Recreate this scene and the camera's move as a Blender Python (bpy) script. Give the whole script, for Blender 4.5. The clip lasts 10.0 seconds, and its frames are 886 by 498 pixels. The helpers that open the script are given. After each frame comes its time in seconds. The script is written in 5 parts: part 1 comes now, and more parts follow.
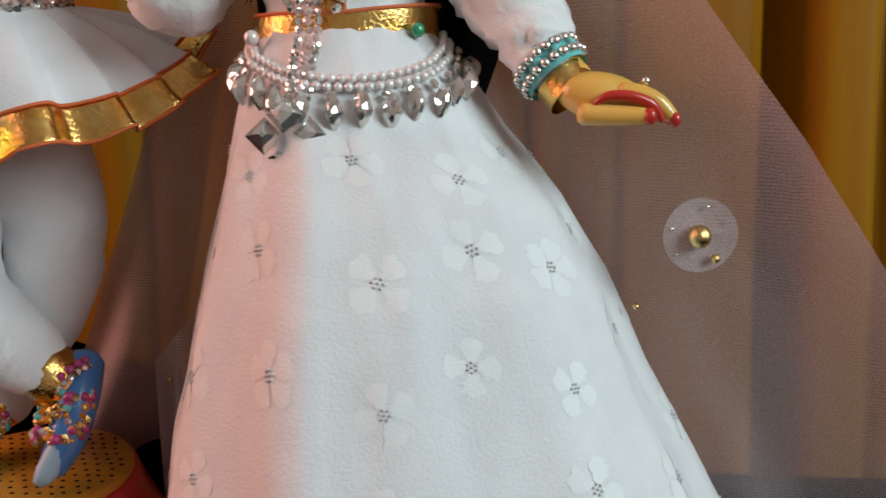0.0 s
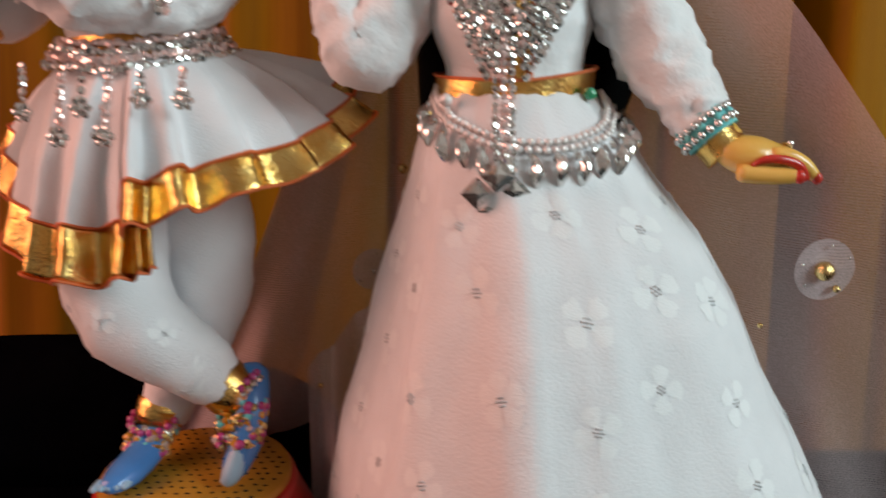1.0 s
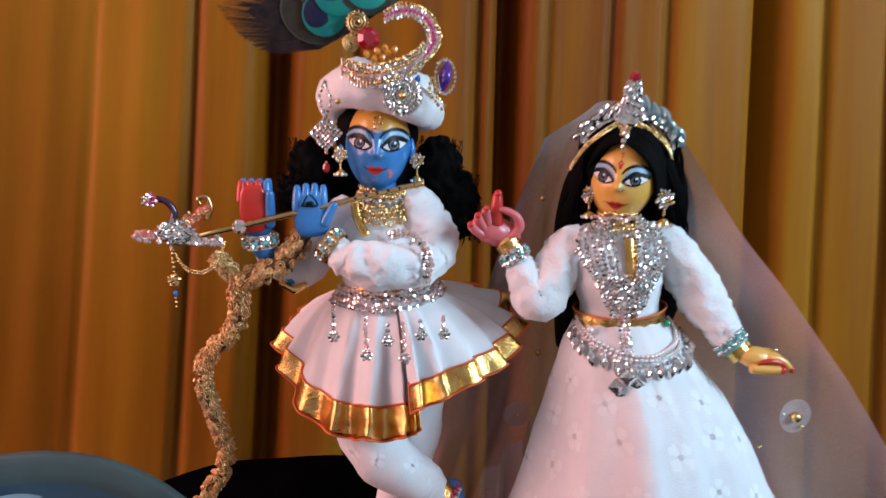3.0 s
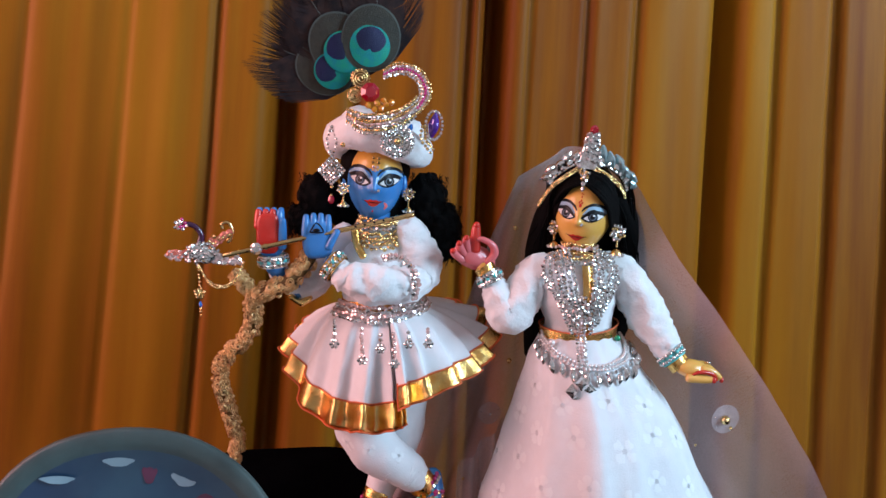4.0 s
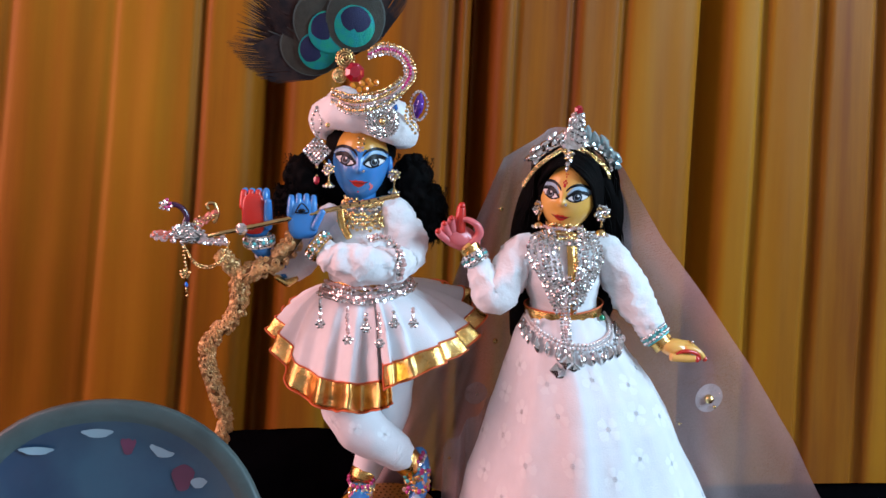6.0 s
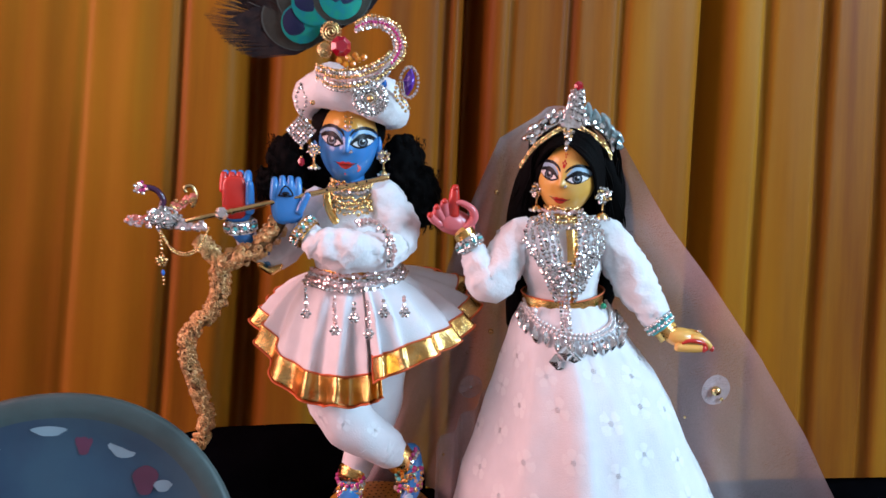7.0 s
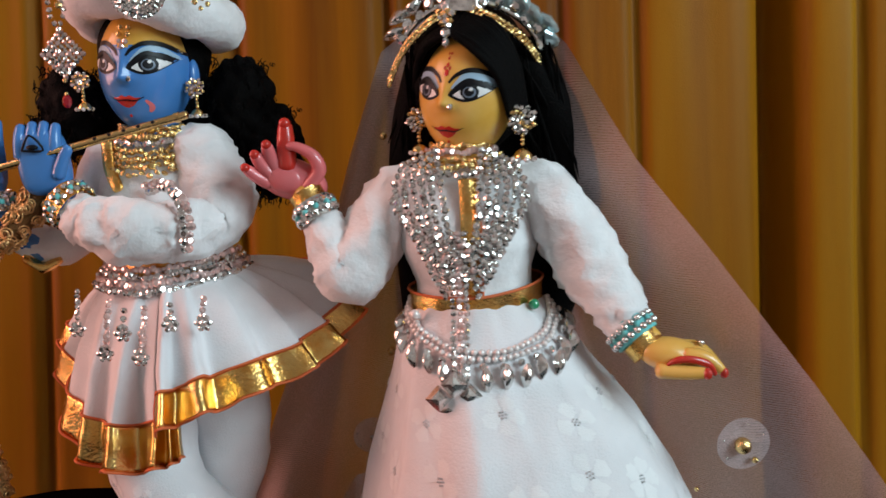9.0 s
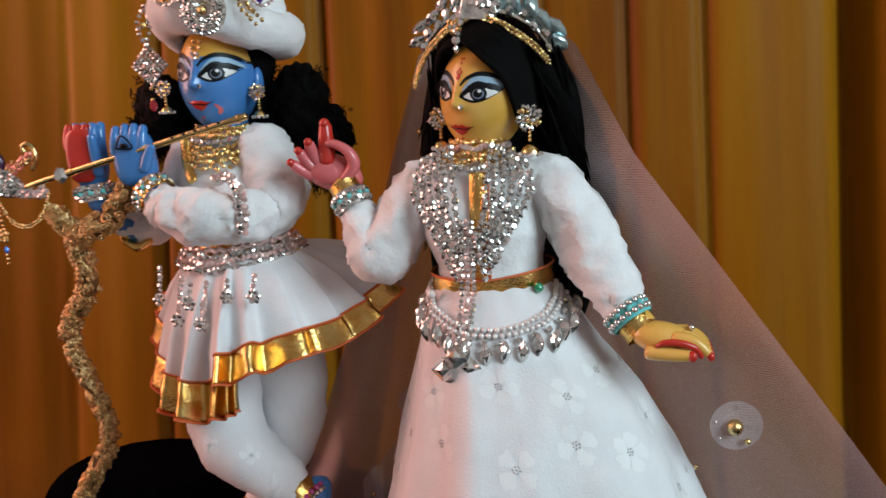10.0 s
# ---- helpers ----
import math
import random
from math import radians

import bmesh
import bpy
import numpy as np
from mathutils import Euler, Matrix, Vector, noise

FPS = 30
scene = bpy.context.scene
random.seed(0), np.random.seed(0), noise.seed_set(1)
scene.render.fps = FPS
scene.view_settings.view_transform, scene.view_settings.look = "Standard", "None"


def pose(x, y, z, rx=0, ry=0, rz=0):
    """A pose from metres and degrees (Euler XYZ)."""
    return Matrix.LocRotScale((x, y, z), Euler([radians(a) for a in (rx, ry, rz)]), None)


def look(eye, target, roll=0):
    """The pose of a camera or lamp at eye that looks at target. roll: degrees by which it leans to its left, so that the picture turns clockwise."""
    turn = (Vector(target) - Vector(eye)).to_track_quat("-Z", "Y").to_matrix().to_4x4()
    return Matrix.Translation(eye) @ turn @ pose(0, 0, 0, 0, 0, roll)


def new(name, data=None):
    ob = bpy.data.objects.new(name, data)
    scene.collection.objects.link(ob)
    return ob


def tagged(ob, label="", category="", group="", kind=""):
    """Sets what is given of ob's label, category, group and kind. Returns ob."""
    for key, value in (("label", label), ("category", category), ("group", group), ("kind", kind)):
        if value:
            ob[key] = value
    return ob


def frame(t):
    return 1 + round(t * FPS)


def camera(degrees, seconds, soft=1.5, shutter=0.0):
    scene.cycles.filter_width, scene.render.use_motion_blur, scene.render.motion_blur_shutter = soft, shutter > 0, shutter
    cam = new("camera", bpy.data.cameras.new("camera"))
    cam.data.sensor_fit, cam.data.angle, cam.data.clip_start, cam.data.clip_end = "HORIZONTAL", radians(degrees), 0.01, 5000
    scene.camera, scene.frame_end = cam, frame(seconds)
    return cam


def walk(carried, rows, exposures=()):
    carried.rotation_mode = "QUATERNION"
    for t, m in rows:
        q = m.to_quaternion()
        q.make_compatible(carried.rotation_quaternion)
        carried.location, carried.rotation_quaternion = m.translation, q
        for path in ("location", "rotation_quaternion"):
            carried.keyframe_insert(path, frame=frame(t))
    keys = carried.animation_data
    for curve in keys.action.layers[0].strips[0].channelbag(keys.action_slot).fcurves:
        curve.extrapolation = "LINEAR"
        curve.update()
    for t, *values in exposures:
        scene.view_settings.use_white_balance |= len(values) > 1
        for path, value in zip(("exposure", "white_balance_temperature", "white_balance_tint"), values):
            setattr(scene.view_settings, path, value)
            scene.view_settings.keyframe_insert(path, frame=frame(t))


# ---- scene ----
from mathutils.bvhtree import BVHTree

cam = camera(56.7, 10.0, shutter=0.5)
METRES, EYE, TILT, LEAN, TURN = 1.0, 0.24, -12.0, 0.0, 0.0
ROWS = [
    (0.0, 0.0, 0.0, 0.0, 0.0, 0.0, -0.0),
    (0.5, -0.0329, -0.0136, 0.0086, -2.24, -1.52, -0.18),
    (1.0, -0.0884, -0.0398, 0.0317, -4.19, -3.27, 0.24),
    (1.5, -0.15, -0.0784, 0.0576, -6.39, -3.96, -0.05),
    (2.0, -0.2068, -0.1384, 0.0829, -7.03, -2.97, -0.82),
    (2.5, -0.2356, -0.1842, 0.1013, -7.59, -1.87, 0.11),
    (3.0, -0.2574, -0.2585, 0.1214, -9.93, 0.64, 1.28),
    (4.5, -0.2736, -0.3687, 0.1374, -10.73, 0.96, -0.14),
    (5.0, -0.2703, -0.3677, 0.1398, -10.87, 1.32, 0.43),
    (5.5, -0.2666, -0.3636, 0.1328, -10.99, 0.61, 0.2),
    (7.0, -0.2577, -0.3253, 0.1209, -11.55, -0.26, 0.33),
    (7.5, -0.2294, -0.2336, 0.1041, -12.98, -0.57, 1.49),
    (8.0, -0.186, -0.1409, 0.0926, -10.84, 0.86, 1.91),
    (8.5, -0.132, -0.0947, 0.0893, -7.4, 0.64, 2.02),
    (9.0, -0.0571, -0.1085, 0.0883, -1.03, 1.83, 2.51),
    (9.5, -0.0123, -0.1273, 0.0875, 5.04, 1.11, 2.42),
    (10.0, 0.0128, -0.145, 0.0861, 9.5, 1.05, 1.42),
]
exposures = [(0.0, -0.36, 7700, 10), (1.0, -0.32, 7800, 10), (1.5, -0.40, 7400, 10), (2.0, -0.20, 7000, 10), (2.5, -0.20, 6700, 10), (3.0, 0.04, 6150, 10), (4.5, 0.14, 6000, 10), (5.0, 0.26, 6050, 10), (5.5, 0.19, 6000, 10), (7.0, 0.24, 5900, 10), (7.5, 0.28, 6150, 10), (8.0, 0.20, 6500, 10), (9.0, -0.28, 7250, 10), (10.0, -0.30, 7250, 10)]
walk(cam, [(t, pose(0, 0, EYE, TILT, LEAN, TURN) @ pose(METRES * x, METRES * y, METRES * z, 90 + pitch, roll, yaw)) for t, x, y, z, yaw, pitch, roll in ROWS], exposures)

# ---- light ----
world = bpy.data.worlds.new("world")
scene.world = world
world.use_nodes = True
world.node_tree.nodes["Background"].inputs[0].default_value = (0.75, 0.82, 1.0, 1)
world.node_tree.nodes["Background"].inputs[1].default_value = 0.06


def area(name, eye, target, sx, sy, watts, colour):
    data = bpy.data.lights.new(name, "AREA")
    data.shape, data.size, data.size_y, data.energy, data.color = "RECTANGLE", sx, sy, watts, colour
    ob = new(name, data)
    ob.matrix_world = look(eye, target)
    return ob


area("window_daylight", (1.44, -0.75, 1.05), (-0.1, 0.3, 0.2), 0.9, 1.0, 48, (0.60, 0.84, 1.0))
# pink light added from the left; its opening is assumed, out of view
area("pink_left_fill", (-1.44, 0.16, 0.70), (-0.1, 0.3, 0.2), 0.7, 1.2, 22, (1.0, 0.50, 0.46))

# ---- materials ----
MATS = {}


def mat(name, colour, rough=0.6, metal=0.0, bump=0.0, scale=300.0, vary=0.15, second=None, spread=40.0, **extra):
    m = bpy.data.materials.new(name)
    m.use_nodes = True
    nt = m.node_tree
    b = nt.nodes["Principled BSDF"]
    b.inputs["Roughness"].default_value = rough
    b.inputs["Metallic"].default_value = metal
    for k, v in extra.items():
        b.inputs[k.replace("_", " ")].default_value = v
    tc = nt.nodes.new("ShaderNodeTexCoord")
    big = nt.nodes.new("ShaderNodeTexNoise")
    big.inputs["Scale"].default_value = spread
    big.inputs["Detail"].default_value = 4
    nt.links.new(tc.outputs["Object"], big.inputs["Vector"])
    mix = nt.nodes.new("ShaderNodeMix")
    mix.data_type = "RGBA"
    c2 = second or tuple(c * (1 - vary) for c in colour)
    mix.inputs[6].default_value, mix.inputs[7].default_value = (*colour, 1), (*c2, 1)
    ramp = nt.nodes.new("ShaderNodeMapRange")
    ramp.inputs[1].default_value, ramp.inputs[2].default_value = 0.35, 0.65
    nt.links.new(big.outputs[0], ramp.inputs[0])
    nt.links.new(ramp.outputs[0], mix.inputs[0])
    nt.links.new(mix.outputs[2], b.inputs["Base Color"])
    if bump:
        fine = nt.nodes.new("ShaderNodeTexNoise")
        fine.inputs["Scale"].default_value = scale
        fine.inputs["Detail"].default_value = 3
        nt.links.new(tc.outputs["Object"], fine.inputs["Vector"])
        bp = nt.nodes.new("ShaderNodeBump")
        bp.inputs["Strength"].default_value = bump
        bp.inputs["Distance"].default_value = 0.001
        nt.links.new(fine.outputs[0], bp.inputs["Height"])
        nt.links.new(bp.outputs[0], b.inputs["Normal"])
    MATS[name] = m
    return m


CLOTH = mat("white_cotton", (0.75, 0.74, 0.76), 0.85, 0, 0.34, 900, 0.06, spread=60, Sheen_Weight=0.25)
FLEECE = mat("white_fleece", (0.80, 0.79, 0.80), 0.95, 0, 0.55, 380, 0.07, spread=90, Sheen_Weight=0.5)
EMBR = mat("white_thread", (0.80, 0.80, 0.81), 0.75, 0, 0.25, 1400, 0.05, Sheen_Weight=0.3)
EYELET = mat("grey_eyelet", (0.70, 0.70, 0.71), 0.8, 0, 0.5, 1500, 0.2)
GOLD = mat("gold_lame", (0.88, 0.60, 0.22), 0.25, 1.0, 0.4, 700, 0.3, second=(0.78, 0.40, 0.10), spread=120)
GOLDM = mat("gold_metal", (0.85, 0.60, 0.26), 0.2, 1.0, 0.2, 900, 0.2)
EDGE = mat("orange_thread", (0.75, 0.16, 0.05), 0.7, 0, 0.5, 2000, 0.2)
SILVER = mat("silver_crystal", (0.93, 0.91, 0.88), 0.10, 0.88, 0, 100, 0.45, spread=420)
PINKG = mat("rose_crystal", (0.95, 0.72, 0.68), 0.1, 0.65, 0, 100, 0.2, spread=500)
AQUA = mat("sea_green_crystal", (0.50, 0.66, 0.68), 0.12, 0.6, 0, 100, 0.45, spread=400)
CORAL = mat("coral_crystal", (0.75, 0.20, 0.14), 0.15, 0.25, 0, 100, 0.3, spread=500, Coat_Weight=0.6)
PEARL = mat("pearl", (0.80, 0.74, 0.72), 0.2, 0.25, 0, 100, 0.1, Coat_Weight=0.6)
TURQ = mat("turquoise_bead", (0.12, 0.55, 0.55), 0.35)
RUBY = mat("ruby_glass", (0.36, 0.006, 0.02), 0.08, 0.1, Coat_Weight=1.0)
GREEN = mat("green_glass", (0.01, 0.30, 0.14), 0.08, 0.0, Coat_Weight=1.0)
VIOLET = mat("violet_glass", (0.10, 0.03, 0.35), 0.06, 0.2, Coat_Weight=1.0)
BLUEG = mat("blue_glass", (0.03, 0.18, 0.60), 0.06, 0.2, Coat_Weight=1.0)
AMBER = mat("amber_bead", (0.70, 0.25, 0.02), 0.15, 0.1, Coat_Weight=0.8)
MAGENTA = mat("magenta_bead", (0.50, 0.04, 0.20), 0.25, 0.0, Coat_Weight=0.8)
HAIR = mat("black_hair", (0.0025, 0.002, 0.002), 0.7, 0, 0.6, 900, 0.3, Specular_IOR_Level=0.06)
BLUE = mat("blue_enamel", (0.055, 0.22, 0.55), 0.22, 0, 0.03, 200, 0.12, Coat_Weight=0.2)
YELLOW = mat("yellow_enamel", (0.70, 0.36, 0.06), 0.25, 0, 0.03, 200, 0.12, second=(0.78, 0.45, 0.12), Coat_Weight=0.2)
REDP = mat("red_enamel", (0.55, 0.03, 0.02), 0.25, 0, 0.03, 200, 0.1, Coat_Weight=0.2)
PINKP = mat("pink_enamel", (0.72, 0.16, 0.17), 0.25, 0, 0.03, 200, 0.15, Coat_Weight=0.2)
BLACKP = mat("black_paint", (0.006, 0.006, 0.008), 0.4, Specular_IOR_Level=0.2)
WHITEP = mat("white_paint", (0.82, 0.80, 0.80), 0.35, Specular_IOR_Level=0.3)
IRIS = mat("grey_blue_paint", (0.16, 0.20, 0.26), 0.35, Specular_IOR_Level=0.3)
SKYP = mat("pale_blue_paint", (0.34, 0.50, 0.64), 0.4, Specular_IOR_Level=0.3)
DISC = mat("ochre_paint", (0.52, 0.25, 0.03), 0.35, 0, 0.1, 300, 0.25)
REDBASE = mat("red_base_paint", (0.48, 0.02, 0.02), 0.3, 0, 0.05, 200, 0.15, Coat_Weight=0.4)
VELVET = mat("black_velvet", (0.0022, 0.0022, 0.003), 0.95, 0, 0.5, 600, 0.4, Specular_IOR_Level=0.0)
ZARI = mat("gold_zari_cord", (0.86, 0.60, 0.30), 0.30, 0.9, 0.3, 900, 0.35, second=(0.66, 0.38, 0.15), spread=300)
ZCORE = mat("dark_zari_core", (0.22, 0.11, 0.035), 0.6, 0.4, 0.9, 900, 0.35)
NAVY = mat("navy_reflection", (0.014, 0.040, 0.085), 0.3, 0, 0.1, 80, 0.4, second=(0.03, 0.075, 0.12), spread=30, Coat_Weight=0.4)
RIMG = mat("grey_green_rim", (0.055, 0.085, 0.085), 0.5, 0, 0.2, 200, 0.4, spread=40)
WALLP = mat("white_plaster", (0.66, 0.63, 0.60), 0.9, 0, 0.3, 80, 0.12, spread=3)
WOODT = mat("dark_wood", (0.06, 0.03, 0.015), 0.5, 0, 0.3, 60, 0.4, spread=8)


def tulle():
    m = bpy.data.materials.new("mauve_tulle")
    m.use_nodes = True
    nt = m.node_tree
    b, out = nt.nodes["Principled BSDF"], nt.nodes["Material Output"]
    b.inputs["Base Color"].default_value = (0.50, 0.40, 0.41, 1)
    b.inputs["Roughness"].default_value = 0.7
    b.inputs["Sheen Weight"].default_value = 0.4
    clear = nt.nodes.new("ShaderNodeBsdfTransparent")
    mix = nt.nodes.new("ShaderNodeMixShader")
    tc = nt.nodes.new("ShaderNodeTexCoord")
    wave = nt.nodes.new("ShaderNodeTexNoise")
    wave.inputs["Scale"].default_value = 30
    wave.inputs["Detail"].default_value = 3
    nt.links.new(tc.outputs["Object"], wave.inputs["Vector"])
    net = nt.nodes.new("ShaderNodeTexVoronoi")
    net.feature, net.inputs["Scale"].default_value = "DISTANCE_TO_EDGE", 1100
    nt.links.new(tc.outputs["Object"], net.inputs["Vector"])
    thr = nt.nodes.new("ShaderNodeMapRange")
    thr.inputs[1].default_value, thr.inputs[2].default_value = 0.02, 0.2
    thr.inputs[3].default_value, thr.inputs[4].default_value = 0.64, 0.43
    nt.links.new(net.outputs[0], thr.inputs[0])
    weave = nt.nodes.new("ShaderNodeTexWave")
    weave.bands_direction = "Z"
    for key, value in (("Scale", 250), ("Distortion", 7), ("Detail", 2), ("Detail Scale", 0.25)):
        weave.inputs[key].default_value = value
    nt.links.new(tc.outputs["Object"], weave.inputs["Vector"])
    patchy = nt.nodes.new("ShaderNodeTexNoise")
    patchy.inputs["Scale"].default_value = 22
    nt.links.new(tc.outputs["Object"], patchy.inputs["Vector"])
    where = nt.nodes.new("ShaderNodeMapRange")
    where.inputs[1].default_value, where.inputs[2].default_value, where.inputs[4].default_value = 0.45, 0.65, 0.24
    nt.links.new(patchy.outputs[0], where.inputs[0])
    lines = nt.nodes.new("ShaderNodeMath")
    lines.operation = "MULTIPLY_ADD"
    lines.inputs[1].default_value = 1.0
    nt.links.new(weave.outputs["Fac"], lines.inputs[0])
    lines.inputs[2].default_value = -0.55
    tex = nt.nodes.new("ShaderNodeMath")
    tex.operation = "MULTIPLY_ADD"
    nt.links.new(lines.outputs[0], tex.inputs[0])
    nt.links.new(where.outputs[0], tex.inputs[1])
    nt.links.new(thr.outputs[0], tex.inputs[2])
    add = nt.nodes.new("ShaderNodeMath")
    add.operation = "MULTIPLY_ADD"
    add.inputs[1].default_value = 0.10
    nt.links.new(wave.outputs[0], add.inputs[0])
    nt.links.new(tex.outputs[0], add.inputs[2])
    nt.links.new(add.outputs[0], mix.inputs[0])
    nt.links.new(clear.outputs[0], mix.inputs[1])
    nt.links.new(b.outputs[0], mix.inputs[2])
    nt.links.new(mix.outputs[0], out.inputs[0])
    return m


TULLE = tulle()


def satin():
    m = bpy.data.materials.new("amber_satin")
    m.use_nodes = True
    nt = m.node_tree
    b = nt.nodes["Principled BSDF"]
    b.inputs["Roughness"].default_value = 0.55
    b.inputs["Specular IOR Level"].default_value = 0.15
    tc = nt.nodes.new("ShaderNodeTexCoord")
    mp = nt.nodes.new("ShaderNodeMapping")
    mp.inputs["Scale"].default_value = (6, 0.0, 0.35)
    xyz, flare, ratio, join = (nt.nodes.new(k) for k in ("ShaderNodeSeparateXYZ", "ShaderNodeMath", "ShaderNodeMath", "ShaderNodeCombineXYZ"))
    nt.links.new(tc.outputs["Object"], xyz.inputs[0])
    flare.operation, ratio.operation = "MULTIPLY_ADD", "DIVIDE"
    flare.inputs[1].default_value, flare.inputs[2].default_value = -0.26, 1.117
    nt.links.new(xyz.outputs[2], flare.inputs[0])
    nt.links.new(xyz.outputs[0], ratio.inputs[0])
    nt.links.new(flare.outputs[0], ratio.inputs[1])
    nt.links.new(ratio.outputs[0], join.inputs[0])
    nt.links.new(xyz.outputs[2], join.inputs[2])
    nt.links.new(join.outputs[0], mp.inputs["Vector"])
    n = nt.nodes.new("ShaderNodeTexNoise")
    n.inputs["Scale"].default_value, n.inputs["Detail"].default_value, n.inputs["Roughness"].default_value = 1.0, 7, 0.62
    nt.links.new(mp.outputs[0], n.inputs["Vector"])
    # dark streaks and yellow sheen of the folds are painted into the base colour
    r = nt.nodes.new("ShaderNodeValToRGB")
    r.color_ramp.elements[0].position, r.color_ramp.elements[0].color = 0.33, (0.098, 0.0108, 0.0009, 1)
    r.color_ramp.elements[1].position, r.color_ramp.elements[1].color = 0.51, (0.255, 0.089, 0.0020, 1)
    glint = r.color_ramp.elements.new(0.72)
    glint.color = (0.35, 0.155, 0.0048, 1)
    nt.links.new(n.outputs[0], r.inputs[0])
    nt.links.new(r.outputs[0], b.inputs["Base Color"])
    fine = nt.nodes.new("ShaderNodeTexNoise")
    fine.inputs["Scale"].default_value = 900
    nt.links.new(tc.outputs["Object"], fine.inputs["Vector"])
    bp = nt.nodes.new("ShaderNodeBump")
    bp.inputs["Strength"].default_value, bp.inputs["Distance"].default_value = 0.15, 0.001
    nt.links.new(fine.outputs[0], bp.inputs["Height"])
    nt.links.new(bp.outputs[0], b.inputs["Normal"])
    return m


SATIN = satin()


# ---- mesh tools ----
class Build:
    """Collects vertices, faces and material slots for one mesh."""

    def __init__(self):
        self.v, self.f, self.m, self.mats = [], [], [], []

    def slot(self, material):
        if material not in self.mats:
            self.mats.append(material)
        return self.mats.index(material)

    def add(self, verts, faces, material):
        k, s = len(self.v), self.slot(material)
        self.v += [tuple(p) for p in verts]
        self.f += [tuple(i + k for i in q) for q in faces]
        self.m += [s] * len(faces)

    def grid(self, fn, nu, nv, material, wrap=False):
        """fn(u, v) with u, v in 0..1; wrap closes u."""
        cols = nu if wrap else nu + 1
        verts = [fn(i / nu, j / nv) for j in range(nv + 1) for i in range(cols)]
        faces = []
        for j in range(nv):
            for i in range(nu):
                a, b = j * cols + i, j * cols + (i + 1) % cols
                faces.append((a, b, b + cols, a + cols))
        self.add(verts, faces, material)

    def tube(self, pts, radii, material, seg=12, sub=4, flat=1.0, cap=True):
        """A tube along a smooth line through pts."""
        pts = [Vector(p) for p in pts]
        if isinstance(radii, (int, float)):
            radii = [radii] * len(pts)
        line, rad = [], []
        for i in range(len(pts) - 1):
            p0, p1, p2, p3 = pts[max(i - 1, 0)], pts[i], pts[i + 1], pts[min(i + 2, len(pts) - 1)]
            for k in range(sub):
                t = k / sub
                line.append(0.5 * (2 * p1 + (p2 - p0) * t + (2 * p0 - 5 * p1 + 4 * p2 - p3) * t * t + (3 * p1 - p0 - 3 * p2 + p3) * t ** 3))
                rad.append(radii[i] * (1 - t) + radii[i + 1] * t)
        line.append(pts[-1])
        rad.append(radii[-1])
        verts, faces = [], []
        up = Vector((0, 0, 1)) if abs((line[1] - line[0]).normalized().z) < 0.9 else Vector((0, 1, 0))
        n = len(line)
        for i in range(n):
            d = (line[min(i + 1, n - 1)] - line[max(i - 1, 0)]).normalized()
            side = d.cross(up).normalized()
            up = side.cross(d).normalized()
            for s in range(seg):
                a = 2 * math.pi * s / seg
                verts.append(line[i] + rad[i] * (math.cos(a) * side + flat * math.sin(a) * up))
        for i in range(n - 1):
            for s in range(seg):
                a, b = i * seg + s, i * seg + (s + 1) % seg
                faces.append((a, b, b + seg, a + seg))
        if cap:
            for base, centre, d, r in ((0, line[0], line[0] - line[1], rad[0]), (n - 1, line[-1], line[-1] - line[-2], rad[-1])):
                c = len(verts)
                verts.append(centre + d.normalized() * r * 0.6)
                ring = [base * seg + s for s in range(seg)]
                mid = []
                for s in ring:
                    mid.append(len(verts))
                    verts.append(centre + (verts[s] - centre) * 0.72 + d.normalized() * r * 0.42)
                for s in range(seg):
                    q = (s + 1) % seg
                    faces.append((ring[s], ring[q], mid[q], mid[s]) if base else (ring[q], ring[s], mid[s], mid[q]))
                    faces.append((mid[s], mid[q], c) if base else (mid[q], mid[s], c))
        self.add(verts, faces, material)

    def blob(self, c, r, material, nu=24, nv=16, rough=0.0, freq=60, turn=None, square=1.0):
        """An ellipsoid, made uneven by noise."""
        c = Vector(c)
        rot = Euler([radians(a) for a in (turn or (0, 0, 0))]).to_matrix()

        def fn(u, v):
            a, b = 2 * math.pi * u, math.pi * v
            d = Vector((math.sin(b) * math.cos(a), math.sin(b) * math.sin(a), math.cos(b)))
            d = Vector([math.copysign(abs(q) ** square, q) for q in d])
            p = rot @ Vector((d.x * r[0], d.y * r[1], d.z * r[2]))
            if rough:
                p = p + (rot @ d) * rough * noise.noise((c + p) * freq)
            return c + p
        self.grid(fn, nu, nv, material, True)

    def rings(self, rows, material, seg=40, ripple=None):
        """A loft of level rings: rows of (x, y, z, rx, ry). ripple(a, v) adds to the radius."""
        def fn(u, v):
            k = v * (len(rows) - 1)
            i = min(int(k), len(rows) - 2)
            t = k - i
            t = t * t * (3 - 2 * t) if len(rows) < 3 else t
            x, y, z, rx, ry = (p * (1 - t) + q * t for p, q in zip(rows[i], rows[i + 1]))
            a = 2 * math.pi * u
            e = ripple(a, v) if ripple else 0
            return Vector((x + (rx + e) * math.cos(a), y + (ry + e) * math.sin(a), z))
        self.grid(fn, seg, (len(rows) - 1) * 6, material, True)
        return fn

    def make(self, name, parent=None, label="", smooth=True):
        me = bpy.data.meshes.new(name)
        me.from_pydata(self.v, [], self.f)
        for m in self.mats:
            me.materials.append(m)
        me.polygons.foreach_set("material_index", self.m)
        me.polygons.foreach_set("use_smooth", [smooth] * len(me.polygons))
        me.update()
        bm = bmesh.new()
        bm.from_mesh(me)
        bmesh.ops.remove_doubles(bm, verts=bm.verts, dist=1e-7)
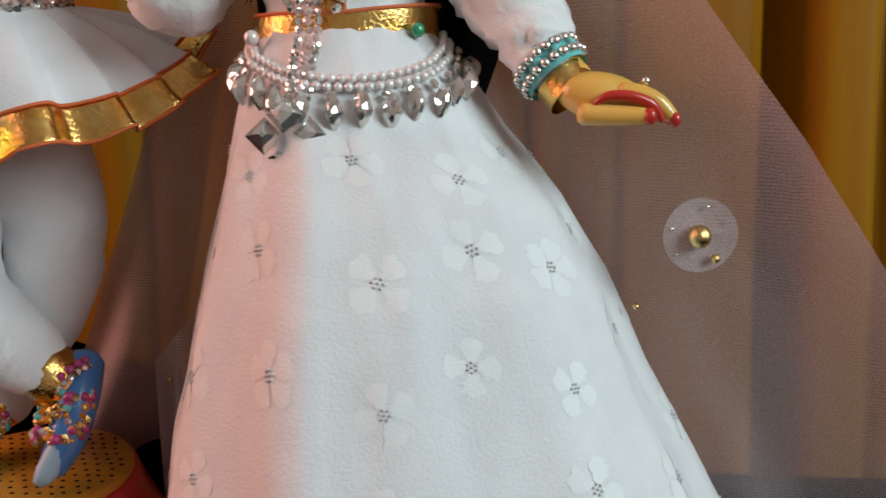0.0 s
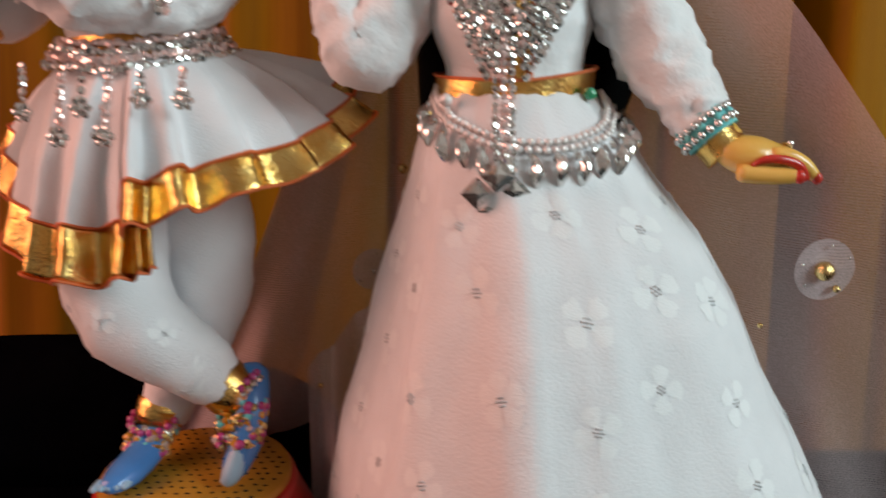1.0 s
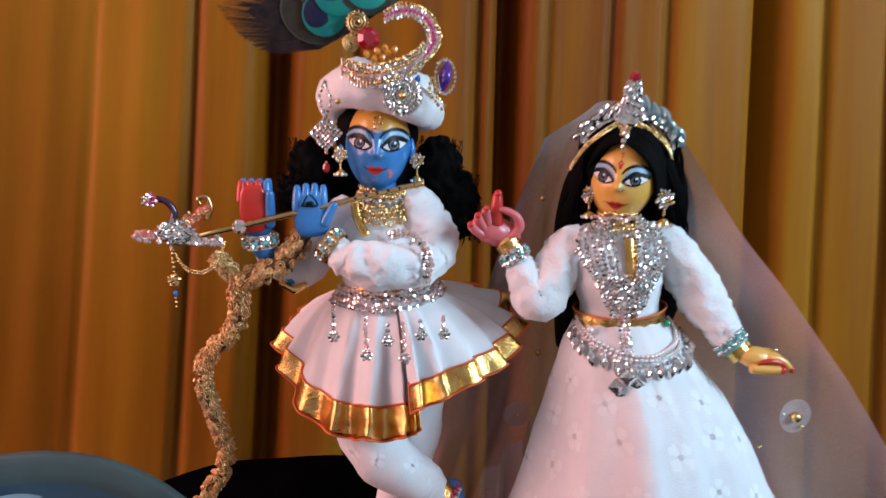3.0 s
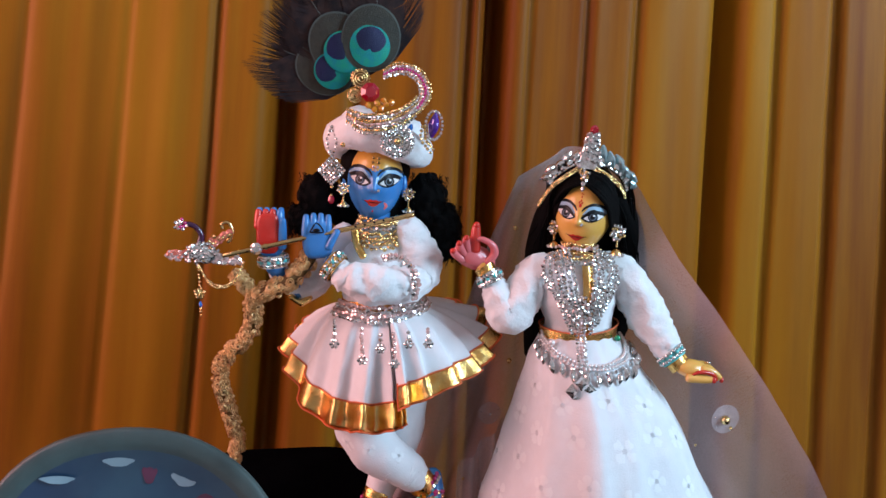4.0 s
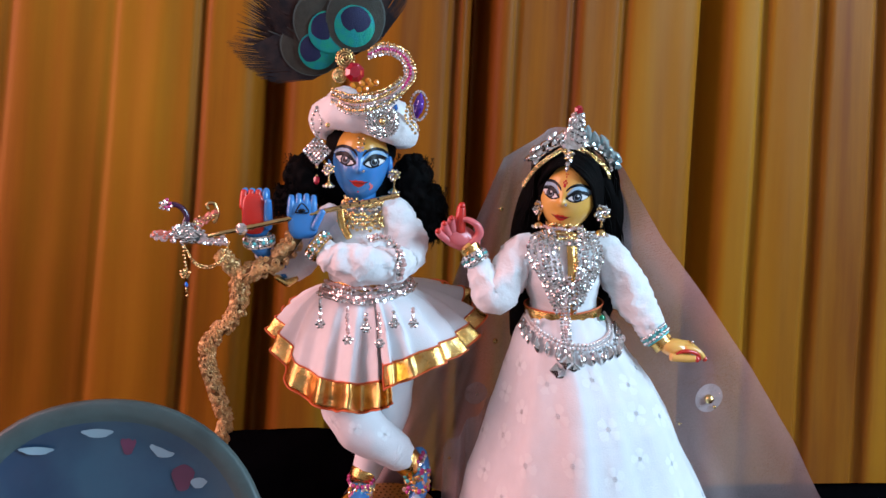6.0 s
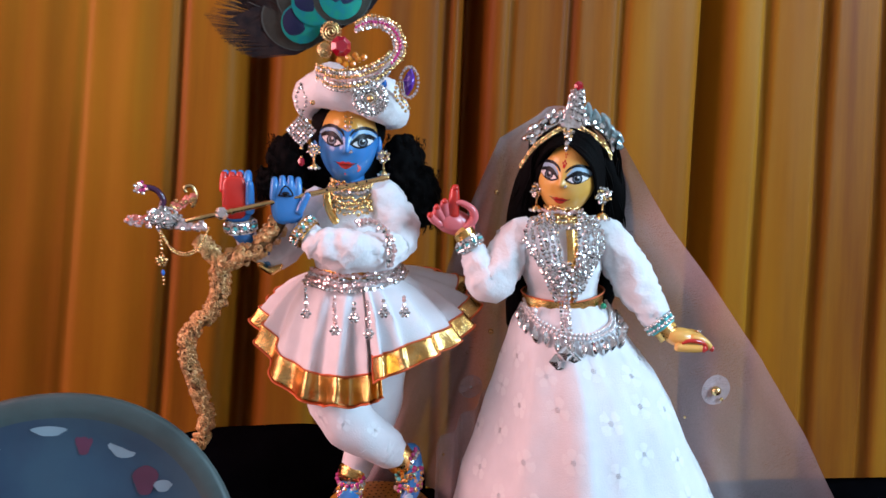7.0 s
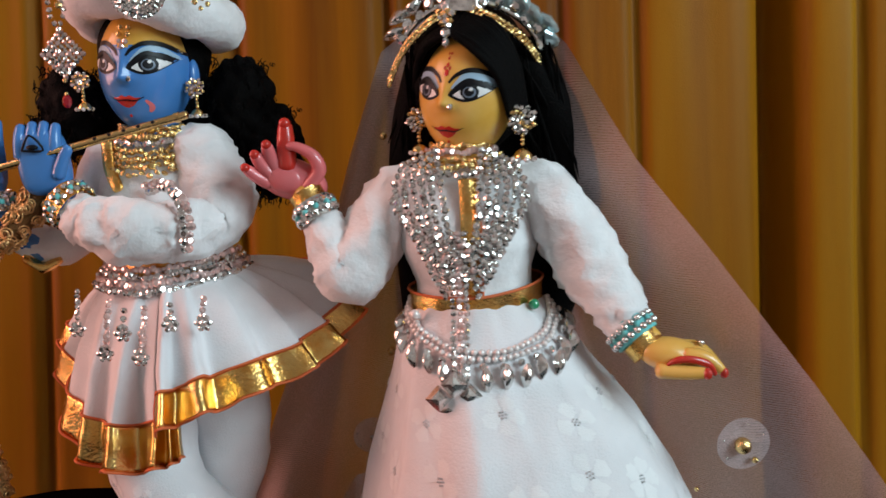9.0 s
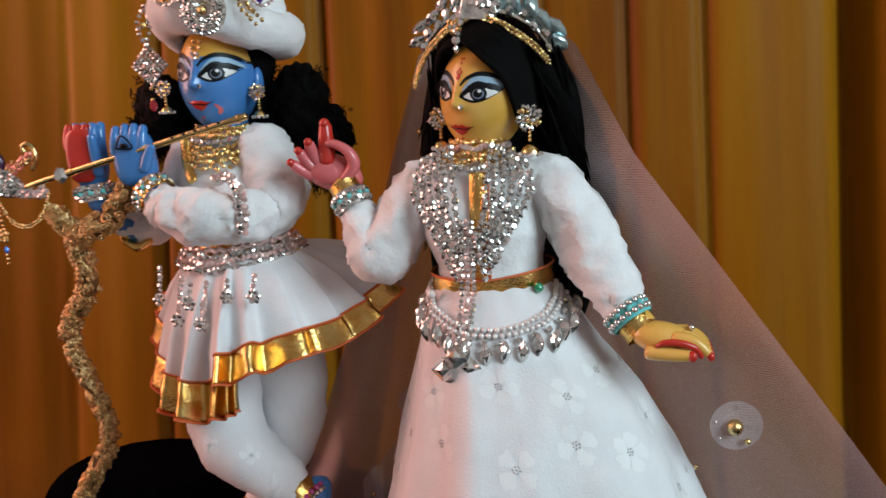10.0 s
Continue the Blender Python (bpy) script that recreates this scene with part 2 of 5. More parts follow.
        bm.to_mesh(me)
        bm.free()
        ob = new(name, me)
        if parent:
            ob.parent = parent
            ob.matrix_parent_inverse = parent.matrix_world.inverted()
        return tagged(ob, label)


def thing(name, label, category, group="", at=(0, 0, 0)):
    ob = new(name)
    ob.location = at
    bpy.context.view_layer.update()
    return tagged(ob, label, category, group)


def crumple(bld, amount, freq, start=0):
    """Push vertices about by noise, for crumpled cloth."""
    for i in range(start, len(bld.v)):
        p = Vector(bld.v[i])
        d = noise.noise_vector(p * freq) + 0.5 * noise.noise_vector(p * freq * 2.3)
        bld.v[i] = tuple(p + d * amount)


def gem_mesh(name, material, shape="round"):
    """A small faceted stone of unit size with its table towards -y."""
    b = Build()
    if shape == "round":
        n, prof = 8, [(0.0, -0.55), (0.55, -0.55), (1.0, -0.1), (0.9, 0.3), (0.0, 0.4)]
        sx, sz = 1, 1
    elif shape == "drop":
        n, prof = 10, [(0.0, -0.62), (0.22, -0.60), (0.62, -0.38), (1.0, 0.0), (0.9, 0.2), (0.0, 0.25)]
        sx, sz = 1, 1
    else:
        n, prof = 8, [(0.0, -0.60), (0.16, -0.58), (0.60, -0.36), (1.0, 0.0), (0.95, 0.25), (0.0, 0.3)]
        sx, sz = 1, 1
    verts, faces = [], []
    for r, y in prof:
        for k in range(n):
            a = 2 * math.pi * (k + 0.5 * (shape == "round")) / n
            x, z = r * math.cos(a), r * math.sin(a)
            if shape == "square":
                f = 1 if k % 2 == 0 else 0.72
                x, z = x * f, z * f
            if shape == "drop":
                z *= 1.0
                w = 0.62 * (1 - 0.45 * abs(z) ** 1.5)
                x *= w
            verts.append((x * sx, y, z * sz))
    for j in range(len(prof) - 1):
        for k in range(n):
            a, c = j * n + k, j * n + (k + 1) % n
            faces.append((a, c, c + n, a + n))
    b.add(verts, faces, material)
    ob = b.make(name, smooth=False)
    me = ob.data
    bpy.data.objects.remove(ob)
    return me


def ball_mesh(name, material):
    b = Build()
    b.blob((0, 0, 0), (1, 1, 1), material, 10, 7)
    ob = b.make(name)
    me = ob.data
    bpy.data.objects.remove(ob)
    return me


STONE = gem_mesh("stone", SILVER)
ROSE = gem_mesh("stone", PINKG)
GILT = gem_mesh("stone", GOLDM)
DROP = gem_mesh("drop", SILVER, "drop")
AQUAD = gem_mesh("leaf_crystal", AQUA, "drop")
CORALD = gem_mesh("coral_stone", CORAL)
SQUARE = gem_mesh("square_stone", SILVER, "square")
RUBYD = gem_mesh("red_stone", RUBY)
AMBERD = gem_mesh("amber_stone", AMBER)
VIOLD = gem_mesh("violet_stone", VIOLET, "drop")
BLUED = gem_mesh("blue_stone", BLUEG, "drop")
BALLP = ball_mesh("pearl", PEARL)
BALLG = ball_mesh("gold_bead", GOLDM)
BALLT = ball_mesh("turquoise_bead", TURQ)
BALLM = ball_mesh("magenta_bead", MAGENTA)
BALLS = ball_mesh("silver_bead", SILVER)
BALLGR = ball_mesh("green_bead", GREEN)


def bead(mesh, parent, p, size, yaw=0.0, tilt=0.0, spin=0.0, stretch=1.0, jitter=0.25):
    """One stone or bead; yaw, tilt and spin in degrees, size its half width."""
    ob = bpy.data.objects.new(mesh.name.split(".")[0], mesh)
    scene.collection.objects.link(ob)
    j = lambda: random.uniform(-1, 1) * jitter * 40
    m = Matrix.Translation(p) @ Euler((radians(tilt + j()), radians(spin), radians(yaw + j()))).to_matrix().to_4x4() @ Matrix.Diagonal((size, size, size * stretch, 1))
    ob.parent = parent
    ob.matrix_parent_inverse = Matrix.Identity(4)
    ob.matrix_basis = Matrix.Translation(parent.location).inverted() @ m
    return ob


def spline(pts, n):
    """n points evenly along a smooth line through pts."""
    pts = [Vector(p) for p in pts]
    fine = []
    for i in range(len(pts) - 1):
        p0, p1, p2, p3 = pts[max(i - 1, 0)], pts[i], pts[i + 1], pts[min(i + 2, len(pts) - 1)]
        for k in range(24):
            t = k / 24
            fine.append(0.5 * (2 * p1 + (p2 - p0) * t + (2 * p0 - 5 * p1 + 4 * p2 - p3) * t * t + (3 * p1 - p0 - 3 * p2 + p3) * t ** 3))
    fine.append(pts[-1])
    cum = [0]
    for a, b in zip(fine, fine[1:]):
        cum.append(cum[-1] + (b - a).length)
    out, i = [], 0
    for k in range(n):
        s = cum[-1] * k / max(n - 1, 1)
        while i < len(fine) - 2 and cum[i + 1] < s:
            i += 1
        t = (s - cum[i]) / max(cum[i + 1] - cum[i], 1e-9)
        out.append(fine[i].lerp(fine[i + 1], min(t, 1)))
    return out


def strand(parent, mesh, pts, size, gap=2.0, yaw=0.0, **kw):
    length = sum((Vector(b) - Vector(a)).length for a, b in zip(pts, pts[1:]))
    for p in spline(pts, max(2, int(length / (size * gap)))):
        off = Vector((random.uniform(-1, 1), random.uniform(-1, 1), random.uniform(-1, 1))) * size * 0.22
        bead(mesh, parent, p + off, size * random.uniform(0.85, 1.15), yaw, **kw)


# ---- the setting ----
def slab(name, lo, hi, material, label="", kind="structure", bevel=0.0):
    bm = bmesh.new()
    bmesh.ops.create_cube(bm, size=1)
    for v in bm.verts:
        v.co = Vector([(a + b) / 2 + c * (b - a) for a, b, c in zip(lo, hi, v.co)])
    if bevel:
        bmesh.ops.bevel(bm, geom=bm.edges[:], offset=bevel, segments=3, affect="EDGES", profile=0.5)
    me = bpy.data.meshes.new(name)
    bm.to_mesh(me)
    bm.free()
    me.materials.append(material)
    return tagged(new(name, me), label, name.split("_")[0], kind=kind)


TOP = 0.03
slab("floor", (-1.5, -2.0, -0.95), (1.5, 0.8, -0.85), WALLP, "pale plaster floor of the room")
slab("ceiling", (-1.6, -2.1, 1.9), (1.6, 0.9, 2.0), WALLP, "pale plaster ceiling of the room")
slab("wall_north", (-1.6, 0.8, -0.85), (1.6, 0.9, 1.9), WALLP, "plain plaster wall behind the curtain")
slab("wall_south", (-1.6, -2.1, -0.85), (1.6, -2.0, 1.9), WALLP, "plain plaster wall facing the shrine")
for nm, xa, xb, ya, yb, za, zb, lab in (("wall_east", 1.5, 1.6, -1.25, -0.25, 0.45, 1.55, "plaster wall with a window opening"), ("wall_west", -1.6, -1.5, -0.22, 0.54, 0.05, 1.35, "unseen plaster wall with an opening added for the pink fill")):
    b = Build()
    for lo, hi in (((xa, -2.0, -0.85), (xb, ya, 1.9)), ((xa, yb, -0.85), (xb, 0.8, 1.9)), ((xa, ya, -0.85), (xb, yb, za)), ((xa, ya, zb), (xb, yb, 1.9))):
        v = [(x, y, z) for x in (lo[0], hi[0]) for y in (lo[1], hi[1]) for z in (lo[2], hi[2])]
        b.add(v, [(0, 1, 3, 2), (4, 6, 7, 5), (0, 4, 5, 1), (2, 3, 7, 6), (0, 2, 6, 4), (1, 5, 7, 3)], WALLP)
    tagged(b.make(nm, smooth=False), lab, "wall", kind="structure")

tagged(slab("shrine_table", (-0.75, -0.16, TOP - 0.055), (0.75, 0.419, TOP - 0.006), WOODT, "dark wooden shrine table under black cloth", "thing", 0.004), category="table").rotation_euler = (0, 0, -0.08)

FOLDS = ((-0.60, 0.005, 0.006), (-0.535, 0.004, 0.003), (-0.44, 0.004, 0.003), (-0.352, 0.005, 0.010), (-0.276, 0.013, 0.048), (-0.20, 0.006, 0.012), (-0.078, 0.006, 0.012), (-0.046, 0.012, 0.046), (-0.006, 0.003, 0.006), (0.06, 0.005, 0.008), (0.118, 0.005, 0.008), (0.230, 0.014, 0.048), (0.29, 0.005, 0.010), (0.362, 0.007, 0.014), (0.44, 0.007, 0.014), (0.50, 0.008, 0.02), (0.56, 0.010, 0.03))


def curtain_y(x, z):
    s = x + 0.006 * math.sin(z * 3 + x * 7)
    y = 0.570 + 0.0022 * math.sin(s * 27 + 1) + 0.0010 * math.sin(s * 67 + z) + 0.0007 * math.sin(s * 150 + 2 * z)
    for c, w, d in FOLDS:
        y += d * math.exp(-((s - c) / w) ** 2)
    return y + 0.002 * noise.noise(Vector((x * 30, z * 6, 0)))


b = Build()
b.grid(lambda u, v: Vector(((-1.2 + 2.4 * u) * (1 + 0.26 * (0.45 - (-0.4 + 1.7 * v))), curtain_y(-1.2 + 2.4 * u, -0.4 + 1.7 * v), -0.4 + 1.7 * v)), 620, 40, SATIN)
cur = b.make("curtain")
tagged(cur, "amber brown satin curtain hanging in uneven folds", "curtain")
mod = cur.modifiers.new("thick", "SOLIDIFY")
mod.thickness = 0.001


# black velvet spread on the table, and the mound of it
def velvet_z(x, y):
    return TOP + 0.0015 * noise.noise(Vector((x * 14, y * 14, 3))) + 0.0015


b = Build()
b.grid(lambda u, v: Vector((-0.77 + 1.54 * u, -0.18 + 0.608 * v - 0.08 * (-0.77 + 1.54 * u), velvet_z(-0.77 + 1.54 * u, -0.18 + 0.635 * v) - (0.05 if v in (0, 1) or u in (0, 1) else 0))), 90, 50, VELVET)
tagged(b.make("velvet_cloth"), "black velvet cloth spread over the table", "cloth")
b = Build()
b.blob((-0.268, 0.425, TOP + 0.014), (0.150, 0.042, 0.058), VELVET, 48, 24, 0.010, 14)
tagged(b.make("velvet_cushion"), "soft black velvet cushion lying on the cloth", "cushion")


# ---- painted figures ----
class Head:
    """A painted head: front towards -y, turned by yaw and roll."""

    def __init__(self, c, r, yaw, nose_out, roll=0.0):
        self.c, self.r, self.nose_out = Vector(c), r, nose_out
        self.rot = Euler((0, radians(roll), radians(yaw))).to_matrix()

    def taper(self, z):
        k = z / self.r[2]
        return 1 - 0.14 * max(0, -k) ** 1.8 - 0.05 * max(0, k)

    def nose(self, x, z):
        rz, rx = self.r[2], self.r[0]
        k = z / rz
        ridge = math.exp(-(x / (0.115 * rx)) ** 2) * max(0, min(1, (0.32 - k) / 0.45)) * (1 if k > -0.16 else max(0, 1 - (-0.16 - k) / 0.07))
        wing = 0.35 * math.exp(-(x / (0.2 * rx)) ** 2 - ((k + 0.14) / 0.07) ** 2)
        lips = 0.22 * math.exp(-(x / (0.28 * rx)) ** 2 - ((k + 0.47) / 0.1) ** 2)
        chin = 0.25 * math.exp(-(x / (0.28 * rx)) ** 2 - ((k + 0.78) / 0.14) ** 2)
        cheek = 0.12 * math.exp(-((abs(x) - 0.5 * rx) / (0.3 * rx)) ** 2 - ((k + 0.35) / 0.3) ** 2)
        socket = -0.10 * math.exp(-((abs(x) - 0.48 * rx) / (0.32 * rx)) ** 2 - ((k - 0.05) / 0.16) ** 2)
        return self.nose_out * (ridge + wing + lips + chin + cheek + socket)

    def place(self, x, z, out=0.0):
        """The point of the face at x, z from its middle, raised by out."""
        rx, ry, rz = self.r
        q = max(0.0, 1 - (x / self.taper(z) / rx) ** 2 - (z / rz) ** 2)
        return self.c + self.rot @ Vector((x, -ry * math.sqrt(q) - self.nose(x, z) - out, z))

    def shell(self, bld, material):
        rx, ry, rz = self.r

        def fn(u, v):
            a, t = 2 * math.pi * u, math.pi * v
            x, y, z = rx * math.sin(t) * math.cos(a), ry * math.sin(t) * math.sin(a), rz * math.cos(t)
            x *= self.taper(z)
            if y < 0:
                y -= self.nose(x, z) * min(1, -y / (0.3 * ry))
            return self.c + self.rot @ Vector((x, y, z))
        bld.grid(fn, 96, 72, material, True)

    def patch(self, bld, outline, centre, material, out):
        """A painted patch with that outline, lying on the face."""
        n, k = len(outline), 5
        verts, faces = [self.place(*centre, out)], []
        for j in range(1, k + 1):
            for x, z in outline:
                verts.append(self.place(centre[0] + (x - centre[0]) * j / k, centre[1] + (z - centre[1]) * j / k, out * (1 if j < k else 0.6)))
        for i in range(n):
            q = (i + 1) % n
            faces.append((0, 1 + i, 1 + q))
            for j in range(k - 1):
                a = 1 + j * n
                faces.append((a + i, a + n + i, a + n + q, a + q))
        bld.add(verts, faces, material)

    def stroke(self, bld, pts, width, material, out):
        """A brush stroke through pts of (x, z), thick in the middle."""
        line = [p.xz for p in spline([(x, 0, z) for x, z in pts], 22)]
        verts, faces = [], []
        for i, p in enumerate(line):
            d = (line[min(i + 1, 21)] - line[max(i - 1, 0)]).normalized()
            w = width * (0.25 + 0.75 * math.sin(math.pi * (0.08 + 0.84 * i / 21)))
            s = Vector((-d.y, d.x)) * w
            for k in (-1, 0, 1):
                verts.append(self.place(p.x + s.x * k, p.y + s.y * k, out))
        for i in range(21):
            for k in (0, 1):
                faces.append((3 * i + k, 3 * i + k + 1, 3 * i + k + 4, 3 * i + k + 3))
        bld.add(verts, faces, material)


def almond(cx, cz, w, h, side, lift=0.12):
    """An eye's outline, its outer corner drawn up."""
    pts = []
    for k in range(28):
        a = 2 * math.pi * k / 28
        x = math.cos(a)
        z = math.sin(a) * (1 - abs(x) ** 2.2 * 0.55)
        pts.append((cx + side * w * x, cz + h * z + lift * h * x * 2))
    return pts


def circle(cx, cz, r, rz=None):
    return [(cx + r * math.cos(2 * math.pi * k / 20), cz + (rz or r) * math.sin(2 * math.pi * k / 20)) for k in range(20)]


def paint_face(h, b, lid, shade, lid_w, mouth, wide=1.0):
    rx, rz = h.r[0] * wide, h.r[2]
    e = rx * 0.0085
    for s in (-1, 1):
        cx, cz, w, hh = s * 0.49 * rx, 0.06 * rz, 0.345 * rx, 0.118 * rz
        ix, iz, ir = cx - s * 0.01 * rx, cz + 0.020 * rz, hh * 1.12
        h.stroke(b, [(s * 0.90 * rx, cz + 0.10 * rz), (s * 0.66 * rx, cz + 0.225 * rz), (s * 0.40 * rx, cz + 0.215 * rz), (s * 0.16 * rx, cz + 0.03 * rz)], lid_w * rx, lid, 1.2 * e)
        h.patch(b, almond(cx, cz + 0.018 * rz, w * 1.13, hh * 1.34, s, 0.22), (cx, cz), BLACKP, 1.9 * e)
        h.patch(b, almond(cx, cz - 0.012 * rz, w * 0.92, hh * 0.86, s, 0.22), (cx, cz), WHITEP, 2.6 * e)
        h.patch(b, circle(ix, iz - 0.02 * rz, ir, ir * 0.94), (ix, iz - 0.02 * rz), BLACKP, 3.3 * e)
        h.patch(b, circle(ix, iz - 0.025 * rz, ir * 0.74, ir * 0.70), (ix, iz - 0.025 * rz), IRIS, 4.0 * e)
        h.patch(b, circle(ix, iz - 0.018 * rz, ir * 0.56), (ix, iz - 0.018 * rz), BLACKP, 4.7 * e)
        # white dot painted on the pupil as its highlight
        h.patch(b, circle(ix + 0.03 * rx, iz + 0.02 * rz, ir * 0.22), (ix + 0.03 * rx, iz + 0.02 * rz), WHITEP, 5.4 * e)
        h.stroke(b, [(s * 0.80 * rx, cz + 0.07 * rz), (s * 0.60 * rx, cz + 0.145 * rz), (s * 0.42 * rx, cz + 0.155 * rz), (s * 0.14 * rx, cz - 0.02 * rz)], 0.045 * rx, BLACKP, 5.0 * e)
        h.stroke(b, [(s * 0.93 * rx, cz + 0.16 * rz), (s * 0.72 * rx, cz + 0.285 * rz), (s * 0.44 * rx, cz + 0.315 * rz), (s * 0.20 * rx, cz + 0.23 * rz), (s * 0.09 * rx, cz + 0.12 * rz)], 0.050 * rx, BLACKP, 1.8 * e)
    m = mouth * rz
    up = [(-0.34, 0.045), (-0.22, 0.04), (-0.10, 0.075), (0.0, 0.05), (0.10, 0.075), (0.22, 0.04), (0.34, 0.045), (0.24, -0.02), (0.13, -0.085), (0.0, -0.115), (-0.13, -0.085), (-0.24, -0.02)]
    h.patch(b, [(0.86 * x * rx, m + z * rz) for x, z in up], (0, m - 0.01 * rz), REDP, 1.6 * e)
    h.stroke(b, [(-0.36 * rx, m + 0.055 * rz), (-0.18 * rx, m - 0.005 * rz), (0, m + 0.005 * rz), (0.18 * rx, m - 0.005 * rz), (0.36 * rx, m + 0.055 * rz)], 0.014 * rx, shade, 2.6 * e)
    h.patch(b, circle(0, -0.70 * rz, 0.03 * rx), (0, -0.70 * rz), REDP, 1.6 * e)


def finger(b, base, way, length, r, material, bend=(0, 0, 0), tip=None):
    base, way, bend = Vector(base), Vector(way).normalized(), Vector(bend)
    pts = [base, base + way * length * 0.35 + bend * length * 0.08, base + way * length * 0.7 + bend * length * 0.3, base + way * length + bend * length * 0.62]
    b.tube(pts, [r, r * 0.98, r * 0.9, r * 0.72], material, 10, 3)
    if tip:
        d = (pts[3] - pts[2]).normalized()
        b.blob(pts[3] + d * r * 0.25 + Vector((0, -r * 0.3, 0)), (r * 0.62, r * 0.62, r * 0.75), tip, 10, 7)


# blue-skinned flute player: bare figure, then clothes
KH = Head((-0.2005, 0.3595, 0.3715), (0.0232, 0.0270, 0.0335), -8, 0.0042, 3)
b = Build()
KH.shell(b, BLUE)
paint_face(KH, b, SKYP, BLACKP, 0.050, -0.47, 1.06)
inv = KH.rot.transposed()
yel = b.slot(YELLOW)
for q, f in enumerate(b.f[:96 * 72]):
    p = inv @ (sum((Vector(b.v[k]) for k in f), Vector()) / len(f) - KH.c)
    if p.y < 0 and p.z > 0.0335 * (0.30 + 0.10 * min(1, abs(p.x) / 0.012) - 0.16 * max(0, abs(p.x) - 0.012) / 0.012):
        b.m[q] = yel
KH.stroke(b, [(0.0090, -0.0155), (0.0108, -0.0185), (0.0092, -0.0215)], 0.0011, PINKP, 0.0003)
for s in (-1, 1):
    b.blob(KH.place(s * 0.0243, -0.003) + Vector((0, 0.004, 0)), (0.003, 0.005, 0.009), BLUE, 14, 10)
b.tube([(-0.2, 0.362, 0.350), (-0.2, 0.362, 0.330)], [0.0125, 0.0135], BLUE, 18)
b.rings([(-0.199, 0.361, 0.336, 0.012, 0.012), (-0.198, 0.360, 0.326, 0.030, 0.019), (-0.197, 0.357, 0.300, 0.029, 0.022), (-0.196, 0.356, 0.268, 0.024, 0.020), (-0.195, 0.358, 0.240, 0.030, 0.024), (-0.195, 0.358, 0.205, 0.030, 0.024)], BLUE)
b.tube([(-0.172, 0.354, 0.322), (-0.163, 0.343, 0.304), (-0.170, 0.333, 0.290), (-0.205, 0.325, 0.291), (-0.240, 0.331, 0.306)], [0.007, 0.007, 0.007, 0.007, 0.0072], BLUE)
b.tube([(-0.228, 0.358, 0.322), (-0.252, 0.358, 0.288), (-0.262, 0.352, 0.279), (-0.284, 0.345, 0.302)], [0.007, 0.007, 0.007, 0.007], BLUE)
# hand with closed fingers, back of the hand turned to the viewer
b.blob((-0.2490, 0.335, 0.3265), (0.0122, 0.0080, 0.0165), BLUE, 32, 24, turn=(0, -6, 0), square=0.6)
for k in range(4):
    x = -0.2583 + 0.0058 * k
    finger(b, (x, 0.3305, 0.3300), (0.03, -0.10, 1), 0.0175 - 0.0012 * abs(k - 1.5), 0.0033, BLUE, (0.0, 0.45, -0.10))
finger(b, (-0.2400, 0.329, 0.320), (0.30, -0.2, 0.8), 0.015, 0.0034, BLUE, (0.2, 0.2, 0))
b.tube([(-0.2550, 0.3252, 0.3330), (-0.2500, 0.3240, 0.3405), (-0.2445, 0.3252, 0.3330), (-0.2550, 0.3252, 0.3330)], 0.0006, BLACKP, 6)
b.blob((-0.2498, 0.3252, 0.3345), (0.0030, 0.0014, 0.0014), BLACKP, 10, 8)
# hand with the red palm open to the viewer
b.blob((-0.2855, 0.346, 0.3270), (0.0110, 0.0064, 0.0175), BLUE, 32, 24, square=0.6)
b.blob((-0.2875, 0.3410, 0.3290), (0.0094, 0.0042, 0.0165), REDP, 32, 24, square=0.6)
for k in range(4):
    x = -0.2955 + 0.0056 * k
    finger(b, (x, 0.3415, 0.3340), (0.0, -0.02, 1), 0.0130, 0.0034, REDP if k < 3 else BLUE, (0.05, 0.30, 0.0))
    finger(b, (x + 0.0008, 0.3475, 0.3340), (0.0, -0.02, 1), 0.0135, 0.0034, BLUE, (0.05, 0.30, 0.0))
finger(b, (-0.2765, 0.340, 0.318), (0.05, -0.2, 1), 0.022, 0.0036, BLUE, (-0.05, 0, 0.1))
# crossed legs and feet
b.tube([(-0.205, 0.356, 0.215), (-0.210, 0.338, 0.172), (-0.190, 0.322, 0.142), (-0.160, 0.320, 0.118)], [0.016, 0.015, 0.011, 0.008], BLUE)
b.tube([(-0.180, 0.358, 0.215), (-0.174, 0.358, 0.165), (-0.185, 0.350, 0.125), (-0.197, 0.336, 0.094)], [0.016, 0.014, 0.010, 0.008], BLUE)
b.tube([(-0.150, 0.326, 0.122), (-0.149, 0.316, 0.112), (-0.151, 0.308, 0.098), (-0.156, 0.302, 0.086)], [0.0082, 0.0085, 0.0078, 0.0055], BLUE, 16, 5)
b.tube([(-0.1515, 0.3055, 0.0985), (-0.156, 0.2985, 0.0870), (-0.1585, 0.2965, 0.0835)], [0.0042, 0.0046, 0.0030], SKYP, 12, 4)
b.tube([(-0.197, 0.336, 0.094), (-0.200, 0.322, 0.086), (-0.205, 0.306, 0.0835), (-0.209, 0.297, 0.0825)], [0.0085, 0.009, 0.0085, 0.0050], BLUE, 16, 5, 0.7)
for k in range(5):
    finger(b, (-0.2135 + 0.0030 * k, 0.300, 0.0830), (-0.2, -1, 0), 0.007 - 0.0006 * k, 0.0018, SKYP)
tagged(b.make("figurine"), "blue enamelled flute-player figurine standing with crossed legs on a round pedestal", "figurine")

